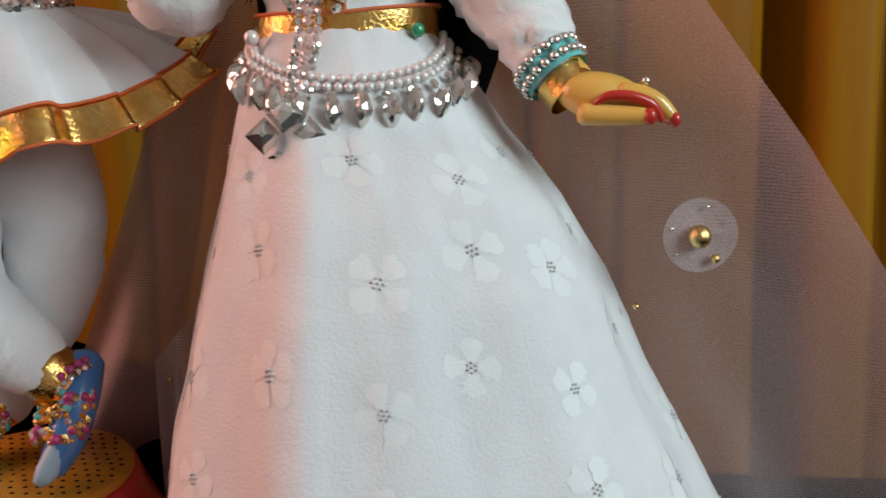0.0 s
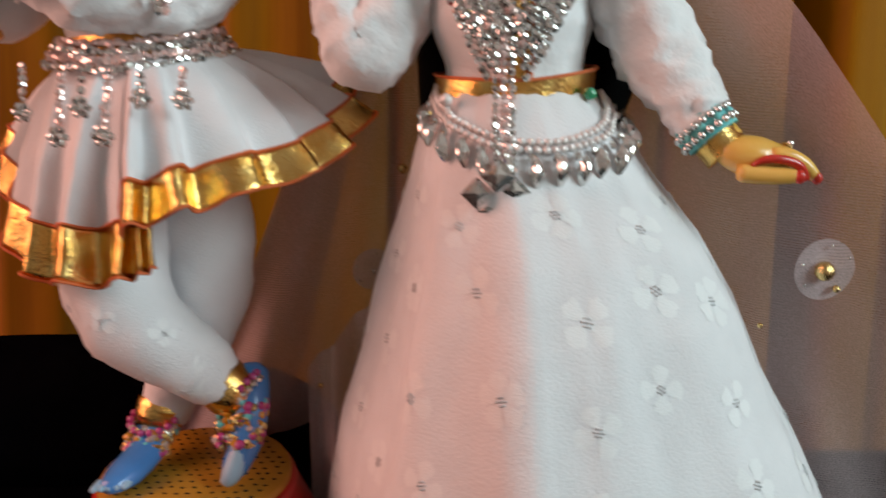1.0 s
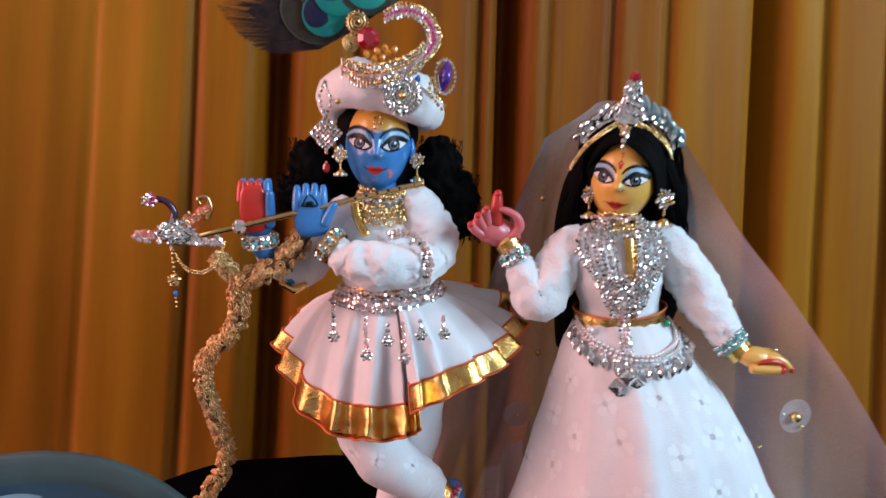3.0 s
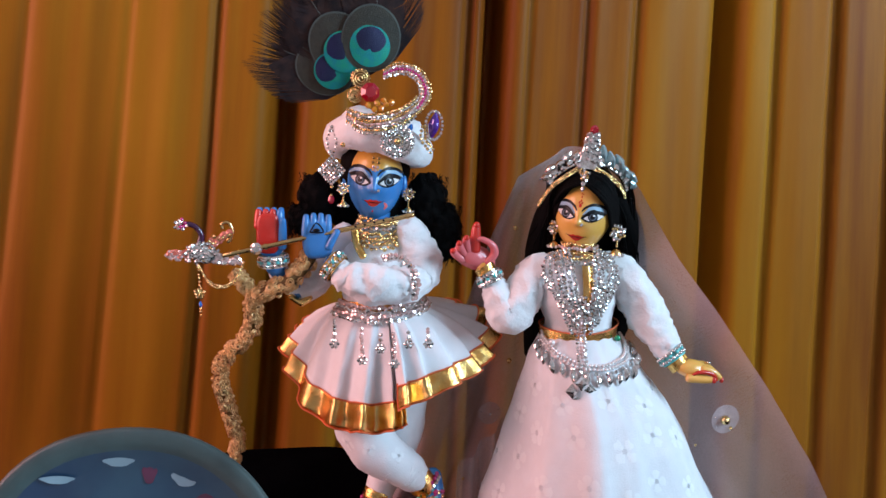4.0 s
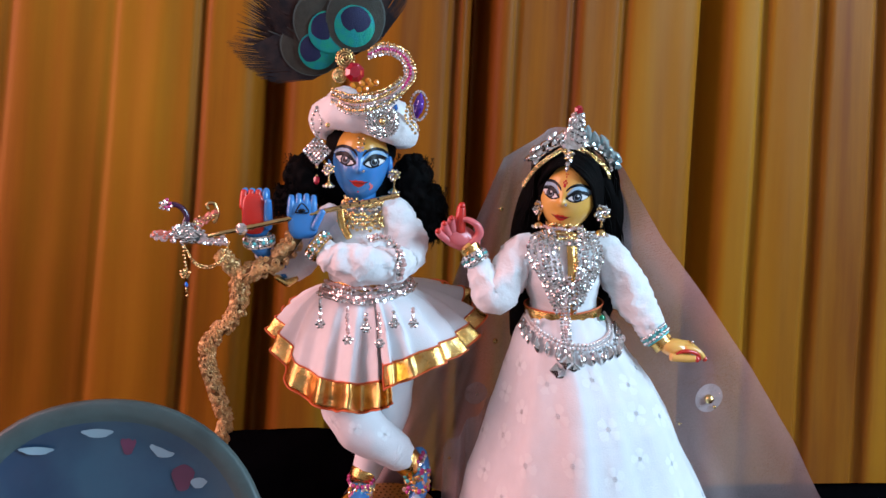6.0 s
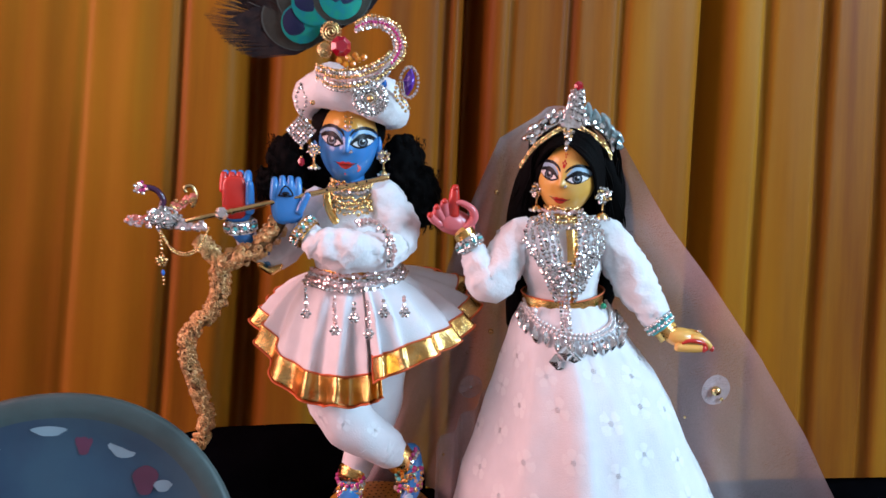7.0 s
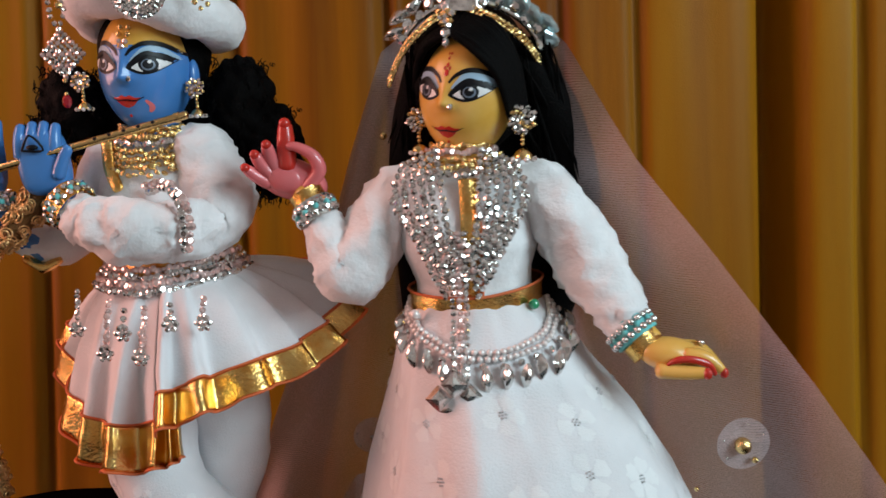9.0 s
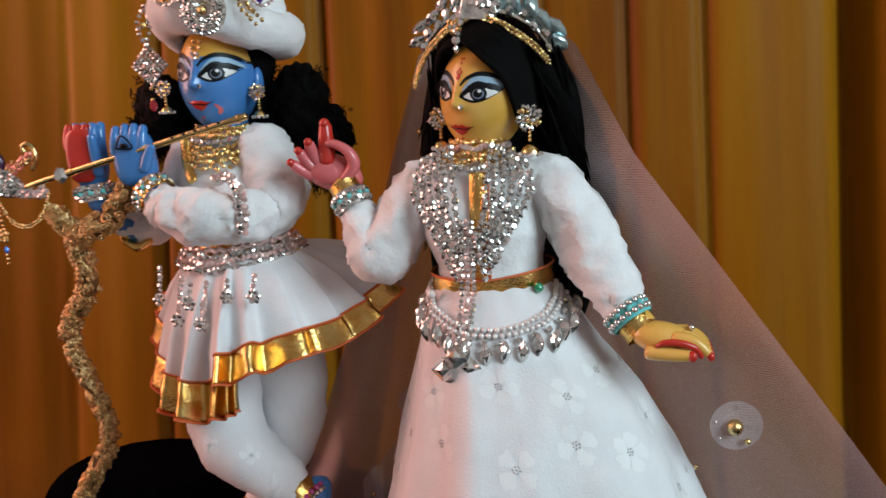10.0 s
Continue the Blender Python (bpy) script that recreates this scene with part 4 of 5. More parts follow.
def gown(u, v, out=0.0):
    k = max(0.0, min(0.9999, v)) * (len(SKROWS) - 1)
    i = int(k)
    t = k - i
    x, y, z, rx, ry = (p * (1 - t) + q * t for p, q in zip(SKROWS[i], SKROWS[i + 1]))
    a = 2 * math.pi * u
    e = v * (0.0030 * math.sin(7 * a + 0.6) + 0.0018 * math.sin(13 * a + 1.9 + v)) + 0.0012 * noise.noise(Vector((6 * math.cos(a), 6 * math.sin(a), v * 7))) + 0.0007 * v * noise.noise(Vector((17 * math.cos(a), 17 * math.sin(a), v * 9)))
    # a soft pleat down the front
    c = math.sqrt((a - math.radians(250)) ** 2 + 0.003)
    e += 0.020 * v * math.exp(-((a - math.radians(158)) / 0.38) ** 2)
    e += 0.024 * v * (max(0.0, 1 - c / 0.85) if a < math.radians(250) else math.exp(-(c - 0.055) / 0.13)) - 0.003 * v * math.exp(-((a - math.radians(276)) / 0.14) ** 2)
    return Vector((x + (rx + e + out) * math.cos(a), y + (ry + e + out) * math.sin(a), z + 0.25 * out))


gn = thing("long_skirt", "long flared white cotton skirt embroidered with small flowers", "skirt", at=(-0.01, 0.29, 0.04))
b = Build()
b.grid(lambda u, v: gown(u, v), 160, 90, CLOTH, True)
gb = b.make("skirt_cloth", gn)
mod = gb.modifiers.new("thick", "SOLIDIFY")
mod.thickness, mod.offset = 0.0007, 1.0
k = 0
for j, v in enumerate((0.27, 0.39, 0.51, 0.63, 0.75, 0.87)):
    n = 11 + 2 * j
    for i in range(n):
        u = (i + 0.5 * (j % 2) + 0.15 * math.sin(5 * i + j)) / n
        if 0.42 < u < 1.0 or u < 0.08:
            b = Build()
            flower(b, gown, u, v + 0.016 * math.sin(3 * i), 0.0098 + 0.0008 * math.sin(7 * i + j), 0.5 * i + j, 5 if (i + j) % 4 == 0 else 4)
            b.make("flower", gb, "raised white embroidered flower with grey eyelets" if k == 0 else "")
            k += 1

bl = thing("blouse", "white fleece blouse with long sleeves and gold placket", "blouse", at=(-0.037, 0.31, 0.26))
b = Build()
b.rings([(-0.041, 0.315, 0.319, 0.016, 0.013), (-0.041, 0.314, 0.314, 0.031, 0.019), (-0.039, 0.309, 0.298, 0.034, 0.0245), (-0.037, 0.305, 0.282, 0.033, 0.0255), (-0.035, 0.306, 0.264, 0.028, 0.0235), (-0.034, 0.306, 0.252, 0.029, 0.0245)], FLEECE, 48)
crumple(b, 0.0014, 80)
b.make("bodice", bl)
b = Build()
b.tube([(-0.065, 0.313, 0.310), (-0.078, 0.309, 0.293), (-0.089, 0.305, 0.275), (-0.096, 0.305, 0.270), (-0.103, 0.308, 0.282), (-0.109, 0.311, 0.294)], [0.0130, 0.0160, 0.0165, 0.0165, 0.0135, 0.0090], FLEECE, 28, 7)
crumple(b, 0.0022, 60)
crumple(b, 0.0024, 135)
crumple(b, 0.0010, 320)
b.make("raised_sleeve", bl)
b = Build()
b.tube([(-0.014, 0.311, 0.310), (0.000, 0.305, 0.303), (0.011, 0.297, 0.286), (0.021, 0.288, 0.267), (0.030, 0.279, 0.251), (0.035, 0.274, 0.243)], [0.0125, 0.0155, 0.0160, 0.0160, 0.0135, 0.0090], FLEECE, 28, 7)
crumple(b, 0.0022, 60)
crumple(b, 0.0024, 135)
crumple(b, 0.0010, 320)
b.make("lowered_sleeve", bl)
b = Build()
b.grid(lambda u, v: Vector((-0.034 + 0.0325 * math.cos(2 * math.pi * u), 0.306 + 0.0285 * math.sin(2 * math.pi * u), 0.2475 + 0.012 * v + 0.004 * max(0, math.cos(2 * math.pi * u)))), 64, 5, GOLD, True)
crumple(b, 0.0006, 120)
b.make("waistband", bl, "gold lame waistband")
for z in (0.2472, 0.2598):
    b = Build()
    b.tube([(-0.034 + 0.0329 * math.cos(radians(t)), 0.306 + 0.0289 * math.sin(radians(t)), z + 0.004 * max(0, math.cos(radians(t)))) for t in range(0, 361, 12)], 0.0007, EDGE, 6, 2)
    b.make("waist_piping", bl, "orange thread edge")
b = Build()
b.grid(lambda u, v: Vector((-0.0415 + 0.009 * u, 0.2805 - 0.0016 * math.sin(math.pi * u) + 0.010 * max(0, v - 0.6) ** 1.5 * 3, 0.254 + 0.060 * v)), 6, 20, GOLD)
b.make("placket", bl, "gold lame strip down the front")
b = Build()
b.tube([(-0.0323, 0.2800, 0.254), (-0.0323, 0.2795, 0.285), (-0.0323, 0.290, 0.312)], 0.0007, EDGE, 6, 8)
b.make("placket_edge", bl, "orange thread edge")

# ---- veil ----
vl = thing("veil", "sheer mauve tulle veil over the hair, spread wide to the table", "veil", at=(-0.03, 0.34, TOP))
VL = [(-0.046, 0.349, 0.398), (-0.077, 0.360, 0.376), (-0.097, 0.366, 0.322), (-0.118, 0.365, 0.255), (-0.145, 0.368, 0.185), (-0.175, 0.372, 0.110), (-0.215, 0.380, 0.040)]
VM = [(-0.032, 0.354, 0.404), (-0.038, 0.362, 0.370), (-0.036, 0.368, 0.315), (-0.030, 0.372, 0.250), (-0.025, 0.378, 0.180), (-0.022, 0.385, 0.110), (-0.020, 0.390, 0.040)]
VR = [(-0.010, 0.334, 0.400), (0.014, 0.316, 0.374), (0.040, 0.284, 0.320), (0.071, 0.260, 0.276), (0.111, 0.243, 0.219), (0.153, 0.238, 0.158), (0.222, 0.236, 0.045)]


def lerp_line(rows, v):
    k = min(v, 0.9999) * (len(rows) - 1)
    i = int(k)
    return Vector(rows[i]).lerp(Vector(rows[i + 1]), k - i)


def veil(u, v):
    a, m, c = lerp_line(VL, v), lerp_line(VM, v), lerp_line(VR, v)
    p = (1 - u) * (1 - 2 * u) * a + 4 * u * (1 - u) * m + u * (2 * u - 1) * c
    p.y += v * (0.010 * math.sin(26 * u + 2 * v) + 0.005 * math.sin(51 * u + 1)) * (0.4 + 0.6 * v)
    p.y += 0.0015 * noise.noise(p * 40)
    return p


b = Build()
b.grid(veil, 110, 60, TULLE)
b.make("net", vl)
b = Build()
b.grid(lambda u, v: veil(0.16 * u * (0.5 + 0.5 * v), v) + Vector((0.001, 0.003 + 0.002 * math.sin(9 * v), 0)), 16, 60, TULLE)
b.make("turned_edge", vl)
b = Build()
b.grid(lambda u, v: Vector((0.055 + 0.15 * u, 0.300 - 0.02 * u + 0.006 * math.sin(18 * u), TOP + 0.004 + 0.040 * v * (1 - 0.35 * u))), 50, 14, TULLE)
b.make("lower_fold", vl)
b = Build()
b.grid(lambda u, v: Vector((-0.125 + 0.045 * u, 0.338 + 0.006 * math.sin(16 * u), TOP + 0.004 + (0.085 + 0.05 * u) * v)), 40, 14, TULLE)
b.make("lower_fold", vl)
for p, r in (((0.084, 0.2640, 0.188), 0.0040), ((0.0900, 0.2645, 0.1805), 0.0016), ((-0.078, 0.358, 0.332), 0.0022), ((-0.079, 0.351, 0.214), 0.0024), ((0.068, 0.279, 0.160), 0.0012), ((-0.119, 0.338, 0.110), 0.0013)):
    bead(BALLG, vl, p, r)
for p, r in (((0.085, 0.2660, 0.188), 0.0125), ((-0.093, 0.356, 0.163), 0.0105)):
    b = Build()
    b.grid(lambda u, v: Vector(p) + Vector((r * v * math.cos(2 * math.pi * u), 0.0006 * math.sin(9 * u), r * v * math.sin(2 * math.pi * u))), 32, 3, TULLE, True)
    disc = b.make("patch", vl, "round tulle patch sewn on with beads")
    for q in range(5):
        a = 2.4 * q + 0.5
        bead(BALLS, vl, Vector(p) + Vector((0.8 * r * math.cos(a), -0.001, 0.8 * r * math.sin(a))), 0.0006)
bead(BALLS, vl, (-0.093, 0.354, 0.163), 0.0013)


# ---- jewellery of the golden figurine ----
def ring_of(parent, mesh, c, axis, r, n, size, start=0.0, span=360.0, **kw):
    """Stones in a ring round axis."""
    c, axis = Vector(c), Vector(axis).normalized()
    side = axis.cross(Vector((0, 1, 0)) if abs(axis.y) < 0.9 else Vector((1, 0, 0))).normalized()
    up = side.cross(axis)
    for k in range(n):
        a = radians(start + span * k / n)
        d = math.cos(a) * side + math.sin(a) * up
        yaw = math.degrees(math.atan2(d.x, -d.y)) if abs(d.z) < 0.95 else 0
        bead(mesh, parent, c + r * d, size, yaw, -math.degrees(math.asin(max(-1, min(1, d.z)))) * 0.8, **kw)


def cuff(parent, c, axis, r, half, material, name="band"):
    b = Build()
    c, axis = Vector(c), Vector(axis).normalized()
    b.tube([c - axis * half, c, c + axis * half], [r * 1.02, r, r * 1.02], material, 28, 4, cap=False)
    return b.make(name, parent)


def chest(x, z, out=0.0):
    q = max(0.05, 1 - ((x + 0.0385) / 0.037) ** 2)
    y = 0.3065 - 0.0265 * math.sqrt(q)
    if z > 0.300:
        y += (z - 0.300) * 0.55
    return Vector((x, y - out, z))


nk = thing("bib_necklace", "wide silver rhinestone bib necklace of many strands", "necklace", at=(-0.041, 0.29, 0.30))
for s in (-1, 1):
    for k in range(6):
        x0, x1, x2 = 0.0105 + 0.0030 * k, 0.0085 + 0.0043 * k, 0.0015 + 0.0022 * k
        pts = [chest(-0.041 + s * x0, 0.3265 - 0.0012 * k, 0.002), chest(-0.041 + s * x1, 0.309, 0.0025 + 0.0012 * (k % 2)), chest(-0.041 + s * (0.78 * x1), 0.291, 0.003 + 0.0012 * (k % 2)), chest(-0.042 + s * 0.6 * x2, 0.2820 - 0.0042 * k, 0.0035)]
        strand(nk, STONE, pts, 0.0019, 1.6, yaw=20 * s, jitter=1.2)
    for k in range(11):
        f = k / 10
        p = chest(-0.041 + s * (0.0315 - 0.026 * f ** 1.1), 0.304 - 0.036 * f, 0.004)
        bead(DROP, nk, p, 0.0028, 25 * s, 0, -s * 25, 1.1, 0.5)
for k in range(64):
    x, z = random.uniform(-0.0125, 0.0125), random.uniform(0.262, 0.289)
    if abs(x) < 0.003 + (z - 0.260) * 0.32:
        bead(STONE if k % 3 else ROSE, nk, chest(-0.0425 + x, z, random.uniform(0.002, 0.005)), random.uniform(0.0014, 0.0021), jitter=1.5)
ck = thing("choker", "broad gilt choker set with clear stones", "choker", at=(-0.042, 0.30, 0.322))
for row in range(5):
    for k in range(17):
        a = radians(200 + 140 * k / 16)
        bead((GILT, ROSE, GILT, GILT, STONE)[row], ck, (-0.0385 + (0.0150 + 0.0022 * row) * math.cos(a), 0.3125 + (0.0150 + 0.0026 * row) * math.sin(a), 0.3285 - 0.0031 * row + 0.0008 * math.sin(5 * k + 2 * row)), 0.0020, math.degrees(a) - 270, jitter=1.2)
ls = thing("long_chain", "triple rhinestone chain hanging down to the belt", "chain", at=(-0.043, 0.28, 0.27))
for k in range(3):
    x = -0.0462 + 0.0030 * k
    strand(ls, (STONE, ROSE, STONE)[k], [(x, 0.2775, 0.290), (x, 0.2755, 0.270), (x - 0.0003, 0.2735, 0.254), (x - 0.001, 0.2625, 0.240), (x - 0.0015, 0.2560, 0.2330)], 0.0015, 1.9, jitter=0.8)
strand(ls, ROSE, [(-0.041, 0.2775, 0.275), (-0.0405, 0.2745, 0.258), (-0.042, 0.268, 0.246)], 0.0013, 2.0, jitter=0.8)

bt = thing("jewelled_belt", "silver belt of pearls with leaf-shaped crystal drops", "belt", at=(-0.034, 0.27, 0.245))


def belt_at(a, dv, out):
    f = max(0.0, math.sin(radians(a - 180)))
    return gown(a / 360, 0.005 + 0.105 * f ** 1.3 + dv, out)


for row in range(2):
    for k in range(40):
        a = 183 + 170 * (k + 0.5 * row) / 40
        bead(BALLP, bt, belt_at(a, 0.018 * row, 0.0022), 0.00155)
for k in range(16):
    a = 186 + 164 * k / 15
    g = 0.065 + 0.008 * (k % 2)
    p = belt_at(a, g, 0.0030)
    bead(STONE, bt, belt_at(a, 0.038, 0.0028), 0.0019, a - 270, jitter=0.5)
    bead(DROP, bt, p, 0.0052, a - 270, -14, (a - 268) * 0.45, 1.15, 0.4)
for dx, dz, sz in ((0, 0.0065, 0.0060), (-0.0068, 0.0, 0.0060), (0.0066, 0.0005, 0.0060), (0, -0.0068, 0.0066)):
    bead(SQUARE, bt, (-0.0480 + dx, 0.2535 - dz * 0.25, 0.2215 + dz), sz, -5, -16, 0, 1.0, 0.25)
bead(BALLGR, bt, (-0.0085, 0.2830, 0.2545), 0.0026)
bead(BALLP, bt, (-0.0640, 0.2830, 0.2520), 0.0026)

cr = thing("tiara", "silver tiara of crystal leaves with a red stone on top", "tiara", at=(-0.041, 0.31, 0.395))
b = Build()
ARC = [Vector((-0.0405 - (0.0350 if a < 90 else 0.0400) * math.cos(radians(a)), 0.3170 - 0.0115 * math.sin(radians(a)), 0.3640 + 0.0365 * math.sin(radians(a)))) for a in range(28, 156, 8)]
b.tube(ARC, 0.0016, SILVER, 8, 3)
b.make("band", cr)
for k in range(13):
    a = radians(28 + 124 * k / 12)
    for row in (0, 1):
        r = 0.0385 + 0.0052 * row + (0.002 if k % 2 else 0)
        p = (-0.0405 - ((0.0345 if a < 1.57 else 0.0395) + r - 0.0385) * math.cos(a), 0.3150 - 0.0115 * math.sin(a) + 0.0015 * row, 0.3650 + (r - 0.0015) * math.sin(a))
        bead((AQUAD if k > 6 else DROP) if row else STONE, cr, p, (0.0066 if k > 6 else 0.0050) if row else 0.0026, -30 * math.cos(a), 0, 90 - math.degrees(a) - 180, 1.15, 0.6)
for k in range(9):
    a = radians(92 + 62 * k / 8)
    bead(AQUAD, cr, (-0.0405 - 0.0405 * math.cos(a), 0.3185 - 0.0115 * math.sin(a), 0.3655 + 0.0395 * math.sin(a)), 0.0058, -30 * math.cos(a), 0, 90 - math.degrees(a) - 180 + 12, 1.15, 0.6)
b = Build()
b.grid(lambda u, v: Vector((-0.0435 + (0.0105 - 0.0062 * v) * math.sin(2 * math.pi * u), 0.3045 - 0.0035 * math.cos(2 * math.pi * u), 0.3955 + 0.0285 * v)), 20, 6, SILVER, True)
b.make("crest", cr)
for k in range(46):
    v, u = random.random(), random.uniform(-0.25, 0.25)
    bead(STONE if k % 5 else ROSE, cr, (-0.0435 + (0.0105 - 0.0062 * v) * math.sin(2 * math.pi * u), 0.3040 - 0.0036 * math.cos(2 * math.pi * u), 0.3955 + 0.0285 * v), 0.0018, 60 * u, jitter=1.0)
bead(RUBYD, cr, (-0.0440, 0.3010, 0.4265), 0.0040)
cr.location += Vector((0.0075, 0, -0.0060))
cr.rotation_euler = (0, radians(4), 0)

hb = thing("head_chain", "gilt beaded head chain with a forehead pendant", "chain", at=(-0.043, 0.295, 0.39))


def on_hair(x, z, out):
    q = max(0.02, 1 - ((x + 0.0405) / 0.0365) ** 2 - ((z - 0.364) / 0.0390) ** 2)
    return Vector((x, 0.3245 - 0.0275 * math.sqrt(q) - out, z))


for pts in ([(-0.0455, 0.3960), (-0.0590, 0.3890), (-0.0720, 0.3770), (-0.0800, 0.3620)], [(-0.0455, 0.3960), (-0.0300, 0.3890), (-0.0150, 0.3780), (-0.0040, 0.3640), (0.0005, 0.3560), (0.0030, 0.3500)]):
    line = spline([on_hair(x, z, 0.0050) for x, z in pts], 34)
    for p in line:
        for dz in (-0.0011, 0.0011):
            bead(GILT, hb, p + Vector((0, 0, dz)), 0.00125, jitter=0.5)
for ob in hb.children:
    ob.location += Vector((0.0080, 0, -0.0035))
for k in range(11):
    a = 2.4 * k
    bead(GILT if k % 2 else STONE, hb, RH.c + RH.rot @ Vector((0.0012 * math.sqrt(k) * math.cos(a), -0.0262, 0.0345 + 0.0014 * math.sqrt(k) * math.sin(a))), 0.0016, jitter=0.8)
bead(STONE, hb, RH.c + RH.rot @ Vector((0, -0.0255, 0.0275)), 0.0022)
bead(DROP, hb, RH.c + RH.rot @ Vector((0, -0.0250, 0.0232)), 0.0026)


def earring(base, size, mix, label):
    er = thing("earring", label, "earring", "earrings", at=base)
    base = Vector(base)
    for k in range(30):
        a, r = 2.4 * k, 0.00088 * math.sqrt(k) * size
        bead(mix[k % len(mix)], er, base + Vector((r * math.cos(a), -0.0012 - 0.0006 * (k % 3), r * math.sin(a))), 0.0010 * size, jitter=1.0)
    for k in range(3):
        bead(BALLG, er, base + Vector((0.0004, -0.0008, -0.0055 * size - 0.0019 * k)), 0.0010)
    low = base + Vector((0.0004, -0.0008, -0.0130 * size))
    b = Build()
    b.grid(lambda u, v: low + Vector((0.0038 * size * math.sin(1.35 * v) * math.cos(2 * math.pi * u), 0.0038 * size * math.sin(1.35 * v) * math.sin(2 * math.pi * u), 0.004 * size * math.cos(1.5 * v) - 0.001)), 14, 5, GOLDM, True)
    b.make("bell", er, "small gilt bell")
    for k in range(9):
        a = 2 * math.pi * k / 9
        bead(BALLP if k % 2 else STONE, er, low + Vector((0.0040 * size * math.cos(a), 0.0040 * size * math.sin(a), -0.0008)), 0.0010 * size)


earring((-0.0590, 0.3120, 0.3410), 1.15, (STONE, STONE, GILT, STONE), "silver and gilt bell earring beside the golden face")
earring((-0.0110, 0.2955, 0.3395), 1.35, (STONE, STONE, GILT, STONE), "silver and gilt bell earring beside the golden face")
ns = thing("nose_stud", "tiny clear stone nose stud on the golden face", "stud", at=RH.c)
bead(STONE, ns, RH.place(0.0036, -0.0050, 0.0008), 0.0014)


def bangle(label, c, axis, r, mesh_a, mesh_b, band, size=0.00165):
    bg = thing("bangle", label, "bangle", "bangles on the wrists", at=c)
    ax = Vector(axis).normalized()
    cuff(bg, c, ax, r, 0.0050, band)
    for row in (-1, 1):
        ring_of(bg, mesh_a, Vector(c) + ax * 0.0022 * row, ax, r + 0.0008, 20, size, 9 * row, jitter=0.6)
    ring_of(bg, mesh_b, Vector(c), ax, r + 0.0004, 10, size * 0.9)
    return bg


bangle("silver bangle with turquoise beads on the raised wrist", (-0.1105, 0.3118, 0.2985), (-0.45, 0.28, 0.8), 0.0098, STONE, BALLT, SILVER)
gc = thing("bangle", "plain gold cuff on the raised wrist", "bangle", "bangles on the wrists", at=(-0.1140, 0.3140, 0.3050))
cuff(gc, (-0.1140, 0.3140, 0.3050), (-0.45, 0.28, 0.8), 0.0085, 0.0030, GOLD)
bangle("silver bangle with turquoise beads on the lowered wrist", (0.0350, 0.2740, 0.2425), (0.55, -0.42, -0.72), 0.0105, BALLS, BALLT, TURQ)
gc = thing("bangle", "wide gold cuff on the lowered wrist", "bangle", "bangles on the wrists", at=(0.0398, 0.2705, 0.2362))
cuff(gc, (0.0398, 0.2705, 0.2362), (0.60, -0.42, -0.68), 0.0088, 0.0035, GOLD)
rg = thing("finger_ring", "small dark ring with a bead on the golden hand", "ring", at=(0.064, 0.266, 0.238))
ring_of(rg, BALLG, (0.0635, 0.2670, 0.2335), (1, 0, 0), 0.0042, 14, 0.0008)
bead(BALLS, rg, (0.0640, 0.2645, 0.2380), 0.0015)

# ---- jewellery of the blue figurine ----
nk = thing("gold_necklace", "layered gold bead necklace at the blue neck", "necklace", at=(-0.2, 0.335, 0.33))
for row in range(7):
    n = 23 - row
    for k in range(n):
        a = radians(205 + 130 * k / (n - 1))
        d = abs(k / (n - 1) - 0.5) * 2
        bead((GILT, BALLG, STONE, GILT, BALLG, GILT, GILT)[row], nk, (-0.1985 + (0.0175 + 0.0013 * row) * math.cos(a), 0.3590 + (0.0200 + 0.0017 * row) * math.sin(a), 0.3400 - 0.0030 * row - 0.0035 * row / 6 * (1 - d * d) + 0.002 * d + random.uniform(-0.0010, 0.0010)), random.uniform(0.0016, 0.0024), math.degrees(a) - 270, jitter=1.8)

kb = thing("waist_belt", "rhinestone waist belt with hanging drop chains", "belt", at=(-0.194, 0.33, 0.262))
for row in range(4):
    for k in range(38):
        a = radians(188 + 170 * k / 37)
        bead((ROSE, STONE, ROSE, STONE)[row], kb, (-0.194 + (0.0355 + 0.0020 * row) * math.cos(a), 0.3545 + (0.0310 + 0.0024 * row) * math.sin(a), 0.2705 - 0.0032 * row + 0.005 * math.cos(a) * (math.cos(a) > 0) + random.uniform(-0.0009, 0.0009)), random.uniform(0.0018, 0.0026), math.degrees(a) - 270, jitter=1.4)
for k, (x, zt, zb) in enumerate(((-0.2350, 0.262, 0.2440), (-0.2143, 0.259, 0.2366), (-0.2010, 0.258, 0.2490), (-0.1910, 0.259, 0.2394), (-0.1790, 0.260, 0.2520), (-0.1635, 0.262, 0.2520))):
    top_p, low_p = on_peplum(x, zt - 0.003, 0.0035), on_peplum(x, zb, 0.0030)
    yb = low_p.y
    strand(kb, ROSE if k % 2 else STONE, [top_p + Vector((0, 0, 0.003)), (x, yb, zb + 0.002)], 0.0017, 1.25, jitter=0.8)
    for q in range(6):
        a = 2 * math.pi * q / 6
        bead(STONE, kb, (x + 0.0029 * math.cos(a), yb - 0.0008, zb - 0.001 + 0.0029 * math.sin(a)), 0.0015)
    bead(STONE, kb, (x, yb - 0.0014, zb - 0.001), 0.0018)

